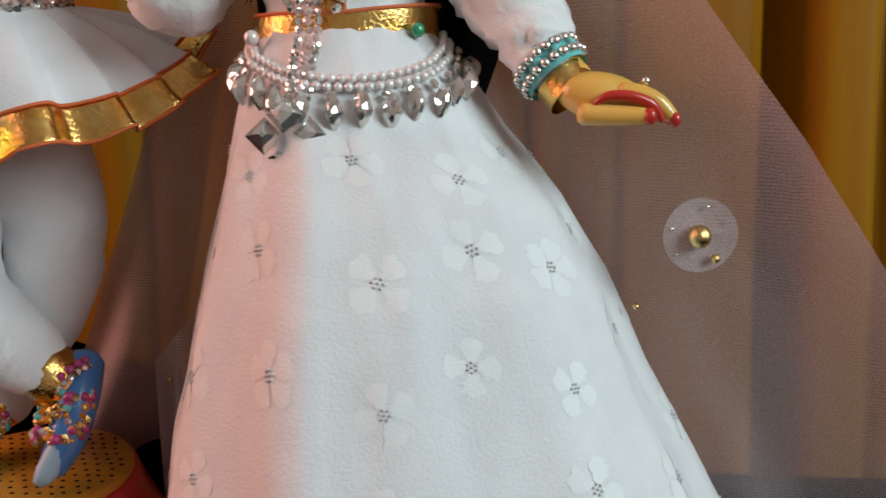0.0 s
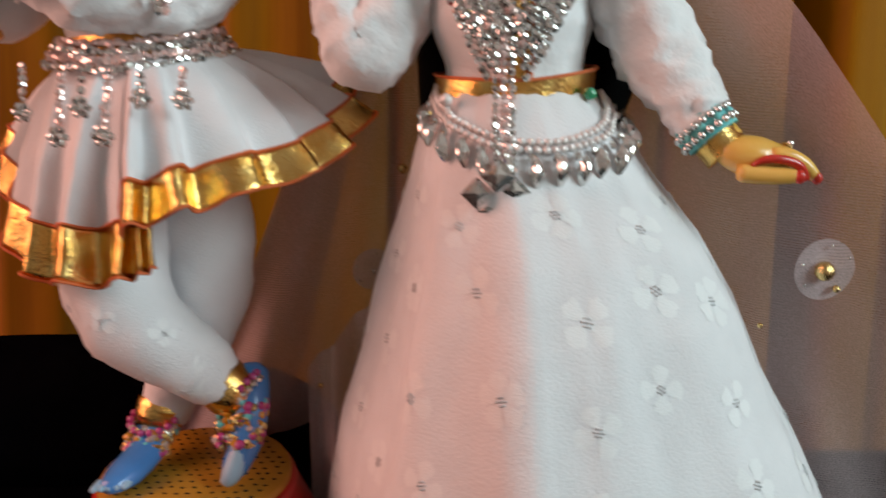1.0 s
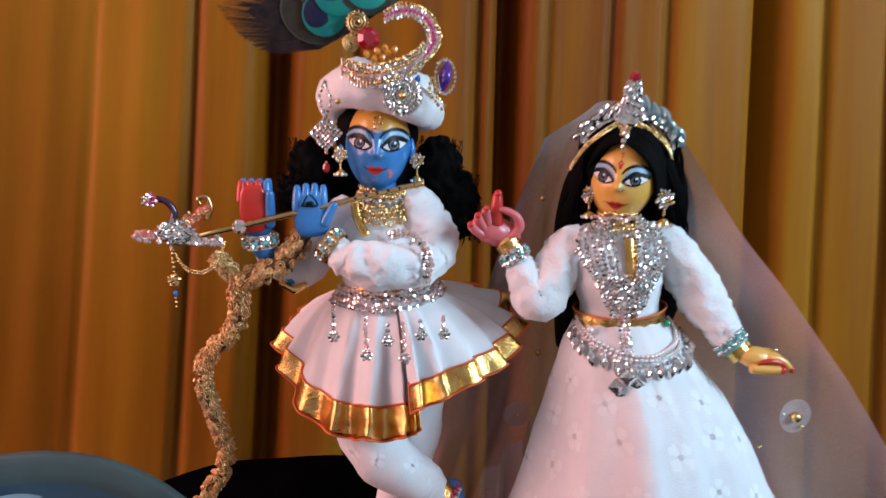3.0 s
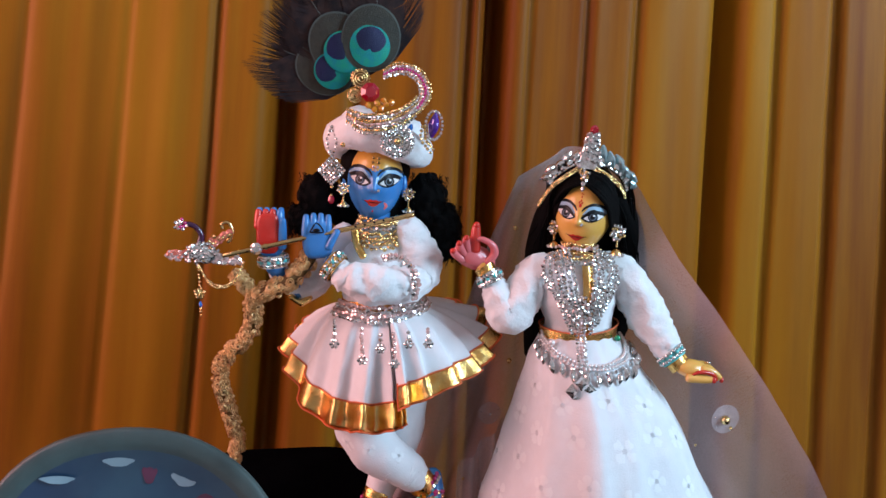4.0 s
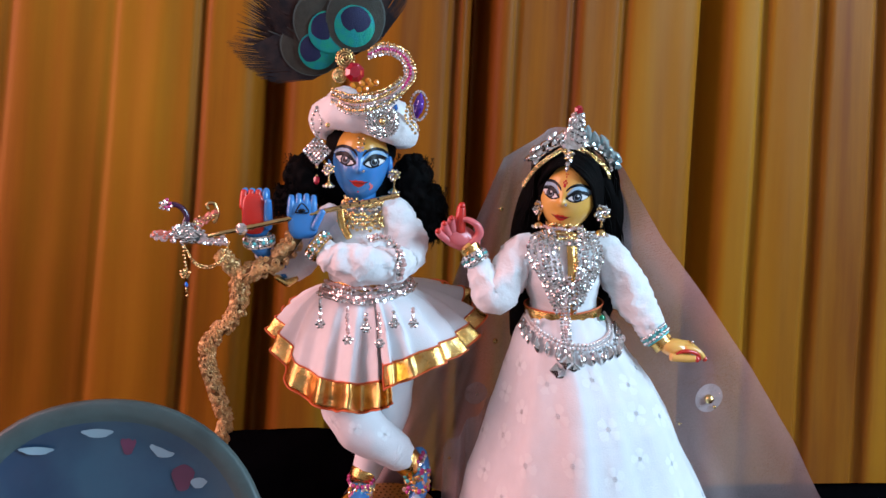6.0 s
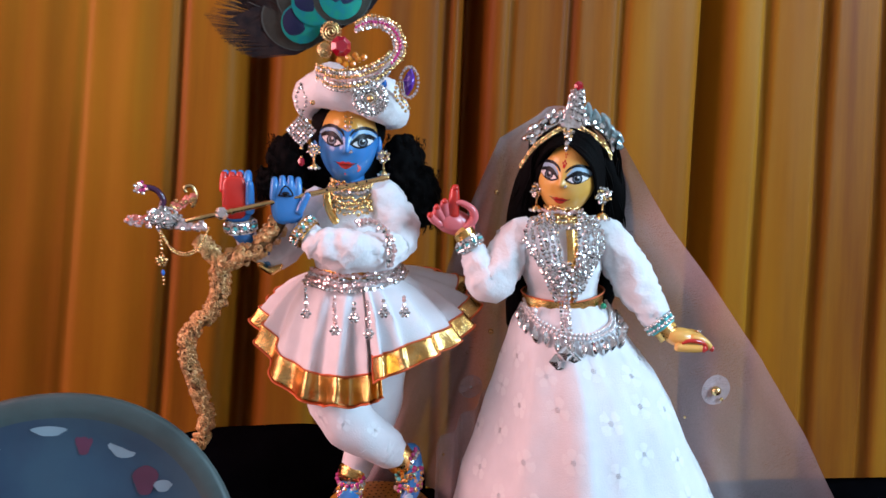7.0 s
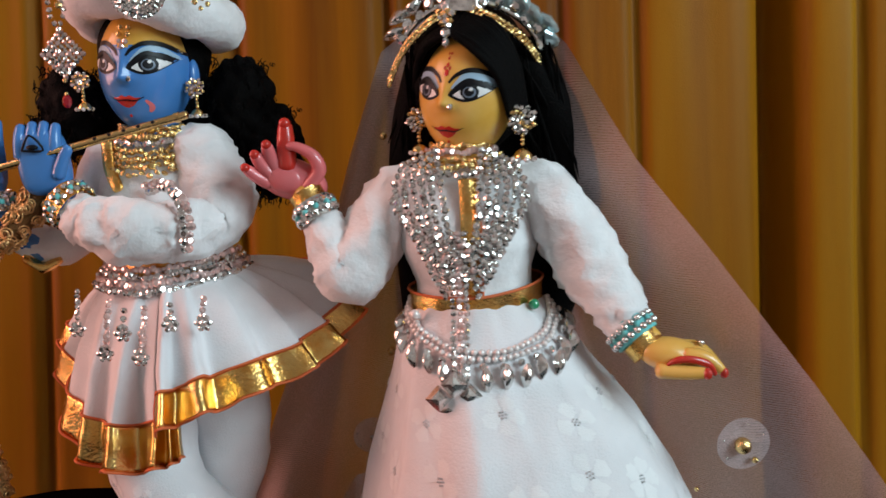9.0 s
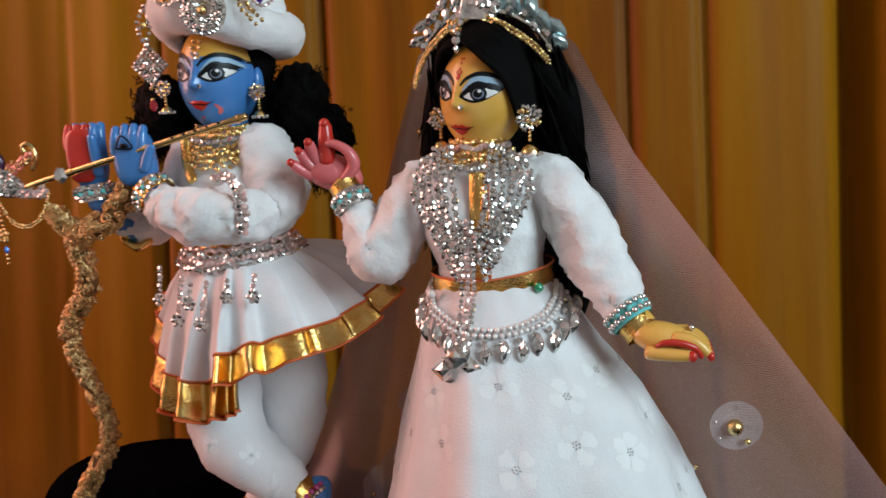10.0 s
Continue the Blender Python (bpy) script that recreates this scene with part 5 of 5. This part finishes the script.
bangle("silver and rose bangle on the blue wrist by the flute", (-0.2360, 0.3290, 0.3050), (-0.75, 0.35, 0.56), 0.0118, STONE, BALLT, GOLD)
bangle("silver bangle below the red palm", (-0.2835, 0.3440, 0.3065), (-0.1, 0, 1), 0.0112, STONE, BALLT, SILVER)
ar = thing("armlet", "rose and silver rhinestone armlet over the sleeve", "armlet", at=(-0.17, 0.315, 0.3))
for k in range(2):
    strand(ar, (ROSE, STONE)[k], [(-0.1960, 0.3270, 0.3130 - 0.003 * k), (-0.1867, 0.3205, 0.3155 - 0.003 * k), (-0.1775 - 0.002 * k, 0.3130, 0.3110), (-0.1715 - 0.003 * k, 0.3075, 0.3030), (-0.1700 - 0.003 * k, 0.3050, 0.2940), (-0.1720 - 0.002 * k, 0.3060, 0.2840)], 0.0023, 1.45, yaw=20, jitter=0.8)
earring((-0.2285, 0.3420, 0.3660), 1.0, (STONE, ROSE, GILT), "silver and rose earring beside the blue face")
earring((-0.1740, 0.3510, 0.3610), 1.05, (STONE, ROSE, GILT), "silver and rose earring beside the blue face")
ns = thing("nose_stud", "tiny clear stone nose stud on the blue face", "stud", at=KH.c)
bead(STONE, ns, KH.place(0.0036, -0.0052, 0.0008), 0.0014)
tk = thing("forehead_ornament", "small gilt forehead mark of stones", "ornament", at=KH.c)
for x, z in ((-0.0022, 0.020), (0.0022, 0.020), (-0.0022, 0.0165), (0.0022, 0.0165), (-0.0016, 0.0130), (0.0016, 0.0130), (0, 0.0105)):
    bead(ROSE if z < 0.015 else GILT, tk, KH.place(x, z, 0.0009), 0.0014, jitter=0.7)

br = thing("turban_disc", "round silver brooch with a gold centre on the turban", "brooch", at=(-0.186, 0.322, 0.404))
c = Vector((-0.1885, 0.3190, 0.4065))
b = Build()
b.grid(lambda u, v: c + Vector(((0.0036 + 0.0096 * v) * math.cos(2 * math.pi * u), 0.0012 - 0.0016 * math.sin(math.pi * v) + 0.0004 * math.cos(40 * math.pi * u), (0.0036 + 0.0096 * v) * math.sin(2 * math.pi * u))), 80, 6, SILVER, True)
b.make("ring_plate", br)
for q in range(32):
    a = 2 * math.pi * q / 32
    bead(STONE, br, c + Vector((0.0127 * math.cos(a), -0.0008, 0.0127 * math.sin(a))), 0.0012)
    bead(STONE, br, c + Vector((0.0105 * math.cos(a), -0.0012, 0.0105 * math.sin(a))), 0.0012, jitter=1)
    bead(STONE, br, c + Vector((0.0082 * math.cos(a + 0.1), -0.0012, 0.0082 * math.sin(a + 0.1))), 0.0011, jitter=1)
    bead(STONE, br, c + Vector((0.0058 * math.cos(a), -0.0012, 0.0058 * math.sin(a))), 0.0009, jitter=1)
bead(BALLG, br, c + Vector((0, -0.0010, 0)), 0.0028)

hd = thing("turban_pendant", "diamond-shaped rhinestone pendant hanging from the turban", "pendant", at=(-0.236, 0.33, 0.39))
c = Vector((-0.2377, 0.3440, 0.3801))
for i in range(-3, 4):
    for k in range(-3, 4):
        if abs(i) + abs(k) <= 6:
            bead(ROSE if (i + k) % 3 == 0 else STONE, hd, c + Vector((0.0021 * (i - k) * 0.8, 0.0005 * abs(i), 0.0021 * (i + k) * 0.9)), 0.0015, jitter=1.0)
for s in (-1, 1):
    strand(hd, STONE, [c + Vector((0, 0, 0.012)), c + Vector((0.0035 * s, -0.001, 0.020)), c + Vector((0.003 * s, 0, 0.028)), c + Vector((0, 0.003, 0.0345))], 0.0014, 2.0, jitter=0.9)
strand(hd, BALLG, [c + Vector((0, 0, -0.013)), c + Vector((0, 0, -0.020))], 0.0012, 2)
bead(RUBYD, hd, c + Vector((0, 0, -0.0235)), 0.0026, stretch=1.4)

tj = thing("turban_jewel", "curved jewelled turban ornament with violet and amber stones", "ornament", at=(-0.19, 0.335, 0.42))
b = Build()
b.tube([(-0.2200, 0.3330, 0.4200), (-0.2020, 0.3250, 0.4190), (-0.1840, 0.3270, 0.4230), (-0.1720, 0.3310, 0.4330), (-0.1660, 0.335, 0.4450), (-0.1720, 0.3385, 0.4580), (-0.1860, 0.3390, 0.4620), (-0.1980, 0.3380, 0.4570)], [0.0030, 0.0034, 0.0032, 0.0030, 0.0028, 0.0026, 0.0024, 0.0018], GOLDM, 12, 6)
b.make("setting", tj, "gilt setting")
for k in range(7):
    o = (k - 3) * 0.0024
    strand(tj, (GILT, STONE, GILT, ROSE, STONE, GILT, STONE)[k], [(-0.2265, 0.3360, 0.4235 - 0.8 * o), (-0.2140, 0.3250, 0.4190 - o), (-0.1990, 0.3195 - 0.0006 * k, 0.4200 - o), (-0.1840, 0.3205, 0.4255 - o), (-0.1740, 0.3240, 0.4330 - o)], 0.00125, 1.8, jitter=0.8)
for k in range(5):
    o = (k - 2) * 0.0021
    strand(tj, (STONE, ROSE, BALLM, ROSE, GILT)[k], [(-0.1840, 0.3240, 0.4230 - o), (-0.1715 + o, 0.3275, 0.4330), (-0.1655 + o, 0.3310, 0.4450), (-0.1715 + 0.7 * o, 0.3345, 0.4580 + 0.7 * o), (-0.1860, 0.3350, 0.4622 + o), (-0.1980, 0.3345, 0.4575 + 0.8 * o)], 0.0013, 1.9, jitter=0.9)
bead(VIOLD, tj, (-0.1580, 0.3300, 0.4190), 0.0084, 18, 0, 10, 1.25, 0)
for q in range(22):
    a = 2 * math.pi * q / 22
    bead(STONE if q % 2 else ROSE, tj, (-0.1580 + 0.0072 * math.cos(a), 0.3302 + 0.002 * math.cos(a), 0.4190 + 0.0112 * math.sin(a)), 0.0013)
strand(tj, GILT, [(-0.1680, 0.3260, 0.4180), (-0.1690, 0.3235, 0.4080), (-0.1610, 0.3250, 0.3980)], 0.0014, 1.9)
strand(tj, GILT, [(-0.1650, 0.3275, 0.4180), (-0.1655, 0.3250, 0.4090), (-0.1580, 0.3275, 0.4000)], 0.0014, 1.9)
bead(BLUED, tj, (-0.1780, 0.3215, 0.4170), 0.0034, 0, 0, 20)
bead(RUBYD, tj, (-0.2095, 0.3300, 0.4430), 0.0078)
for k, (dx, dz) in enumerate(((-0.009, 0.0), (-0.004, -0.003), (0.001, -0.002), (0.005, 0.001), (0.009, 0.003), (-0.002, 0.002), (0.003, 0.004))):
    bead(AMBERD, tj, (-0.2020 + dx, 0.3270, 0.4330 + dz), 0.0026, jitter=1)
for c, r in (((-0.2165, 0.3360, 0.4535), 0.0068), ((-0.2210, 0.3335, 0.4400), 0.0048)):
    b = Build()
    b.tube([Vector(c) + Vector((r * (0.15 + 0.85 * t / 40) * math.cos(t * 0.45), -0.0020 + 0.0012 * t / 40, r * (0.15 + 0.85 * t / 40) * math.sin(t * 0.45))) for t in range(41)], 0.0007, GOLDM, 6, 2)
    b.blob(Vector(c) + Vector((0, 0.0012, 0)), (0.9 * r, 0.0012, 0.9 * r), ZCORE, 20, 8)
    for q in range(18):
        bead(GILT, tj, Vector(c) + Vector((1.02 * r * math.cos(q * 0.349), -0.0004, 1.02 * r * math.sin(q * 0.349))), 0.0010)
    b.make("rosette", tj, "coiled gilt wire rosette")
bead(GILT, tj, (-0.2300, 0.3280, 0.4020), 0.002)

# ---- peacock feathers ----
BARB = mat("feather_barb", (0.012, 0.008, 0.010), 0.6, 0, 0.2, 800, 0.5, second=(0.034, 0.017, 0.014), spread=120, Specular_IOR_Level=0.2)
BRONZE = mat("feather_bronze", (0.026, 0.025, 0.015), 0.5, 0.3, 0.5, 1500, 0.35, spread=200)
PALE = mat("feather_pale_edge", (0.055, 0.065, 0.058), 0.5, 0.2, 0.4, 1500, 0.3)
TEAL = mat("feather_teal", (0.006, 0.19, 0.21), 0.35, 0.45, 0.5, 1500, 0.3, second=(0.01, 0.24, 0.15), spread=150)
DEEP = mat("feather_deep_blue", (0.004, 0.006, 0.05), 0.35, 0.3, 0.5, 1500, 0.3)


def feather(base, angle, length, width, eye, layer, seedv):
    """A feather in the x-z plane; angle from upright, to the left; eye: how far along the eye sits."""
    g = random.Random(seedv)
    ft = thing("peacock_feather", "peacock feather with teal and blue eye in the turban", "feather", "feathers in the turban", at=base)
    base = Vector(base)
    ax = Vector((-math.sin(radians(angle)), 0.06, math.cos(radians(angle)))).normalized()
    sd = Vector((math.cos(radians(angle)), 0, math.sin(radians(angle))))
    fr = Vector((0, -1, 0))
    b = Build()
    b.tube([base, base + ax * length * 0.45, base + ax * length * 0.8], [0.0011, 0.0009, 0.0004], PALE, 6, 4)
    b.make("quill", ft)
    b = Build()
    n = 150
    for s in (-1, 1):
        for k in range(n):
            t = 0.02 + 0.70 * k / n
            p = base + ax * length * t
            reach = width * (math.sin(math.pi * min(1, 0.34 + 0.66 * t)) ** 0.7) * g.uniform(0.94, 1.03)
            up = length * (0.56 - 0.20 * t) * g.uniform(0.95, 1.04)
            q1 = p + sd * s * reach * 0.62 + ax * up * 0.42
            q2 = p + sd * s * reach * (1.0 - 0.30 * t) + ax * up
            w = 0.00055
            y = fr * g.uniform(-0.0008, 0.0008)
            pts = []
            for o, ww in ((p, 1.6), (q1, 1.3), (q2 + Vector((g.uniform(-1, 1), 0, g.uniform(-1, 1))) * 0.0005, 0.5)):
                pts += [o - ax * w * ww + y, o + ax * w * ww + y]
            b.add(pts, [(0, 2, 3, 1), (2, 4, 5, 3)], BARB)
    for k in range(130):
        p = base + ax * length * g.uniform(0.62, 0.84) + sd * width * g.uniform(-0.3, 0.3)
        q = p + ax * length * g.uniform(0.20, 0.30) + (p - base - ax * length * 0.8) * g.uniform(0.3, 0.8)
        b.add([p - sd * 0.0005, p + sd * 0.0005, q + sd * 0.0001, q - sd * 0.0001], [(0, 1, 2, 3)], BARB)
    tagged(b.make("barb_fringe", ft, "dark brown fringed barbs"), kind="stuff")
    ec = base + ax * length * eye
    for nm, m, ra, rb, sh, o in (("pale_rim", PALE, 0.472, 0.585, 0.10, 0.0014), ("bronze_field", BRONZE, 0.45, 0.56, 0.09, 0.0018), ("teal_ring", TEAL, 0.32, 0.36, -0.04, 0.0060), ("blue_centre", DEEP, 0.25, 0.275, 0.02, 0.0063)):
        b = Build()
        L = length * 0.50

        def pt(u, v):
            a = 2 * math.pi * u
            x, z = ra * math.cos(a), rb * math.sin(a)
            if nm == "blue_centre":
                z -= 0.08 * math.exp(-(x / 0.06) ** 2) * (z < 0) * -1
            return ec + sd * (x * v * L * 1.1) + ax * (z * v * L + sh * L) + fr * (o + layer * (0.15 if o > 0.004 else 1) + 0.001 * (1 - v * v))
        b.grid(pt, 40, 5, m, True)
        b.make(nm, ft)
    return ft


feather((-0.2140, 0.3480, 0.4500), 70, 0.082, 0.038, 0.33, 0.0000, 1)
feather((-0.2140, 0.3465, 0.4510), 34, 0.090, 0.036, 0.32, 0.0020, 2)
feather((-0.2135, 0.3450, 0.4520), -9, 0.090, 0.040, 0.32, 0.0040, 3)

# ---- flute, staff and bird ----
fu = thing("flute", "slim polished gold flute held sideways", "flute", at=(-0.24, 0.33, 0.33))
A, B = Vector((-0.322, 0.3330, 0.3125)), Vector((-0.1730, 0.3260, 0.3475))
b = Build()
b.tube([A, A.lerp(B, 0.5), B], 0.0021, GOLDM, 14, 4)
b.make("pipe", fu)
for f in (0.60, 0.69, 0.74, 0.79, 0.84, 0.89):
    b = Build()
    p = A.lerp(B, f) + Vector((0, -0.0017, 0.0008))
    b.blob(p, (0.0012, 0.0007, 0.0009), BLACKP, 10, 6)
    b.make("finger_hole", fu, "dark finger hole" if f == 0.60 else "")
for f in (0.22, 0.97):
    cuff(fu, A.lerp(B, f), B - A, 0.0026, 0.0012, GOLDM, "collar")
bead(STONE, fu, A.lerp(B, 0.17) + Vector((0, -0.001, 0)), 0.0050)

stf = thing("staff", "crooked staff wrapped in coiled gold zari cord", "staff", at=(-0.32, 0.345, TOP))
SP = [(-0.2530, 0.3385, 0.3120), (-0.2660, 0.3370, 0.2950), (-0.2820, 0.3370, 0.2850), (-0.2985, 0.3420, 0.2760), (-0.3015, 0.352, 0.246), (-0.3275, 0.362, 0.210), (-0.3210, 0.370, 0.167), (-0.3155, 0.372, 0.130), (-0.3450, 0.372, 0.080), (-0.3460, 0.372, TOP + 0.006)]
b = Build()
b.tube(SP, [0.0052, 0.0056, 0.0058, 0.0060, 0.0054, 0.0048, 0.0044, 0.0044, 0.0044, 0.0044], ZCORE, 20, 10)
b.make("core", stf)
b = Build()
b.tube([(-0.298, 0.344, 0.279), (-0.308, 0.343, 0.289), (-0.314, 0.343, 0.298)], [0.0052, 0.0046, 0.0030], ZCORE, 14, 5)
b.make("stub", stf)
b = Build()
line = spline(SP, 240)
STUB = spline([(-0.298, 0.344, 0.279), (-0.308, 0.343, 0.289), (-0.314, 0.343, 0.298)], 24)
line = line + STUB
g = random.Random(4)
for i in [*range(2, 238), *range(241, 263)]:
    d = (line[i + 1] - line[i - 1]).normalized()
    sd = d.cross(Vector((0, 1, 0))).normalized()
    for q in range(2):
        a = g.uniform(-0.2, math.pi + 0.2) + math.pi
        o = sd * math.cos(a) + Vector((0, 1, 0)) * math.sin(a)
        c = line[i] + o * (0.0064 - 0.0018 * min(1, i / 120))
        t1 = d * g.uniform(0.6, 1) + sd * g.uniform(-0.4, 0.4)
        t1 = (t1 - o * t1.dot(o)).normalized()
        t2 = o.cross(t1)
        r = g.uniform(0.0024, 0.0040)
        b.tube([c + r * (1 - 0.055 * k) * (math.cos(k * 1.05) * t1 + math.sin(k * 1.05) * t2) + o * (0.00022 * k - 0.10 * r * math.cos(2.1 * k)) for k in range(14)], 0.00050, ZARI, 5, 2, cap=False)
tagged(b.make("coil_wrap", stf, "curled gold wire loops"), kind="stuff")

bd = thing("bird_ornament", "jewelled bird ornament with pink wings on the flute end", "ornament", at=(-0.341, 0.335, 0.315))
b = Build()
b.blob((-0.3380, 0.335, 0.3140), (0.0125, 0.0055, 0.0085), SILVER, 20, 14, turn=(0, 15, 0))
b.make("body", bd)
b = Build()
b.tube([(-0.3405, 0.335, 0.3200), (-0.3385, 0.335, 0.3280), (-0.3430, 0.335, 0.3350), (-0.3500, 0.335, 0.3370), (-0.3530, 0.335, 0.3330)], [0.0030, 0.0024, 0.0022, 0.0022, 0.0018], mat("plum_enamel", (0.05, 0.012, 0.045), 0.2, Coat_Weight=0.5), 10, 6)
b.make("neck", bd, "curved dark enamelled neck")
g = random.Random(9)
for k in range(70):
    a, r = g.uniform(0, 2 * math.pi), math.sqrt(g.random())
    bead(STONE, bd, (-0.3380 + 0.0130 * r * math.cos(a), 0.3285 + 0.003 * r, 0.3140 + 0.0090 * r * math.sin(a)), 0.0015, jitter=1.2)
for k in range(44):
    f = k / 43
    bead(CORALD if k % 3 else GILT, bd, (-0.3320 + 0.0160 * f, 0.3320, 0.3220 + 0.0090 * f + g.uniform(-0.004, 0.004) * (1 - 0.5 * f)), 0.0019, jitter=1.0)
    bead(ROSE if k % 2 else CORALD, bd, (-0.3480 - 0.0165 * f, 0.3330, 0.3120 + 0.001 * f + g.uniform(-0.004, 0.004) * (1 - 0.4 * f)), 0.0019, jitter=1.0)
    bead(ROSE if k % 4 else STONE, bd, (-0.3300 + 0.0210 * f, 0.3330, 0.3105 - 0.002 * f + g.uniform(-0.0035, 0.0035)), 0.0020, jitter=1.0)
for k in range(14):
    a = 2.4 * k
    bead((STONE, ROSE, BALLM)[k % 3], bd, (-0.3540 + 0.0013 * math.sqrt(k) * math.cos(a), 0.3330, 0.3370 + 0.0013 * math.sqrt(k) * math.sin(a)), 0.0014, jitter=1.0)
b = Build()
b.tube([(-0.3180, 0.336, 0.3230), (-0.3150, 0.336, 0.3310), (-0.3180, 0.336, 0.3380), (-0.3230, 0.336, 0.3370), (-0.3220, 0.336, 0.3330)], [0.0022, 0.0018, 0.0016, 0.0016, 0.0012], GOLDM, 8, 5)
b.make("tail_scroll", bd, "gilt scroll")
ch = thing("ornament_chain", "thin gold chain swag with a bead tassel below the bird", "chain", at=(-0.335, 0.33, 0.29))
for dz in (0, -0.0018):
    strand(ch, BALLG, [(-0.3400, 0.3300, 0.3050), (-0.3330, 0.3290, 0.2930 + dz), (-0.3230, 0.3290, 0.2890 + dz), (-0.3130, 0.3290, 0.2940 + dz), (-0.3060, 0.3310, 0.3080)], 0.00095, 1.9)
strand(ch, BALLG, [(-0.3405, 0.330, 0.3040), (-0.3400, 0.3295, 0.2860)], 0.0012, 2)
for k in range(12):
    a = 2.4 * k
    bead(GILT, ch, (-0.3400 + 0.0012 * math.sqrt(k) * math.cos(a), 0.3290, 0.2830 + 0.0012 * math.sqrt(k) * math.sin(a)), 0.0015, jitter=1)
bead(BLUED, ch, (-0.3395, 0.3290, 0.2740), 0.0026)
strand(ch, BALLG, [(-0.3395, 0.329, 0.2710), (-0.3390, 0.329, 0.2650)], 0.0010, 2)

# ---- anklets ----
g = random.Random(21)
for c, ax, r, drop, lab in (((-0.1515, 0.3185, 0.1160), (0.7, -0.2, -0.65), 0.0105, Vector((-0.003, -0.014, -0.022)), "colourful beaded anklet with gilt pendants on the crossed foot"), ((-0.1975, 0.3340, 0.0950), (0.1, 0.3, -1), 0.0112, Vector((-0.003, -0.012, -0.012)), "colourful beaded anklet with gilt pendants on the flat foot")):
    an = thing("anklet", lab, "anklet", "anklets", at=c)
    ring_of(an, STONE, c, ax, r, 20, 0.0017, jitter=0.8)
    ring_of(an, BALLM, Vector(c) - Vector(ax).normalized() * 0.003, ax, r, 16, 0.0018)
    for k in range(90):
        f = 0.8 * g.random()
        a = g.uniform(-1.3, 1.3)
        p = Vector(c) + drop * f + Vector((0.0105 * math.sin(a), -0.0100 * math.cos(a) * (1 - 0.35 * f), g.uniform(-0.002, 0.002)))
        bead(g.choice((GILT, GILT, AMBERD, ROSE, STONE, BALLM, BALLT, GILT)), an, p, g.uniform(0.0013, 0.0024), jitter=1.3)

# ---- foreground dish on its stand ----
ds = thing("polished_dish", "polished dish with grey-green rim, its navy reflection and blots put in as colour", "dish", at=(-0.33, -0.01, TOP))
dc = Vector((-0.3360, -0.0045, 0.2413))
dm = Matrix.Translation(dc) @ Euler((radians(-28), 0, radians(-4))).to_matrix().to_4x4()
DP = [(0.0, 0.004), (0.030, 0.003), (0.050, 0.000), (0.0565, -0.004), (0.061, -0.007), (0.0665, -0.0075), (0.068, -0.005), (0.0665, -0.002), (0.056, 0.006), (0.030, 0.011), (0.0, 0.012)]


def dish(u, v):
    k = v * (len(DP) - 1)
    i = min(int(k), len(DP) - 2)
    t = k - i
    r, y = (p * (1 - t) + q * t for p, q in zip(DP[i], DP[i + 1]))
    r *= 0.975 + 0.055 * math.exp(-((u - 0.36) / 0.07) ** 2)
    return dm @ Vector((r * math.cos(2 * math.pi * u), y, r * math.sin(2 * math.pi * u)))


# navy stands for what the polished plate mirrors, put into its colour
b = Build()
b.grid(lambda u, v: dish(u, v * 0.34), 64, 8, NAVY, True)
b.make("well", ds, "well in navy that stands for a dark reflection")
b = Build()
b.grid(lambda u, v: dish(u, 0.34 + v * 0.66), 64, 18, RIMG, True)
b.make("rim", ds, "worn grey-green rim")
# pale and red blots laid on as painted reflections
BLOTW, BLOTR = mat("white_blot", (0.27, 0.36, 0.42), 0.4, 0, 0, 100, 0.3), mat("red_blot", (0.13, 0.035, 0.075), 0.4, 0, 0, 100, 0.4)
for ang, rad, rx, rz, m in ((98, 0.0530, 0.0060, 0.0018, BLOTW), (66, 0.0500, 0.0060, 0.0036, BLOTW), (124, 0.0550, 0.0060, 0.0016, BLOTW), (50, 0.0440, 0.0045, 0.0055, BLOTR), (84, 0.0480, 0.0030, 0.0042, BLOTR), (42, 0.0470, 0.0035, 0.0022, BLOTW), (150, 0.0450, 0.004, 0.003, BLOTW), (20, 0.040, 0.004, 0.004, BLOTR)):
    b = Build()
    a = radians(ang)

    def bp(u, v):
        x, z = rad * math.cos(a) + rx * v * math.cos(2 * math.pi * u) * (1 + 0.2 * math.sin(6 * math.pi * u)), rad * math.sin(a) + rz * v * math.sin(2 * math.pi * u)
        r = math.hypot(x, z)
        y = 0.003 if r < 0.03 else (0.003 - 0.003 * (r - 0.03) / 0.02 if r < 0.05 else -0.004 * (r - 0.05) / 0.0065)
        return dm @ Vector((x, y - 0.0007, z))
    b.grid(bp, 18, 3, m, True)
    b.make("blot", ds, "colour blot standing for a reflection")
b = Build()
b.tube([(-0.336, 0.001, 0.232), (-0.336, 0.012, 0.19), (-0.336, 0.012, TOP + 0.010), (-0.336, 0.012, TOP + 0.005)], [0.008, 0.006, 0.010, 0.035], WOODT, 20, 6)
b.make("stand", ds, "dark wooden stand")
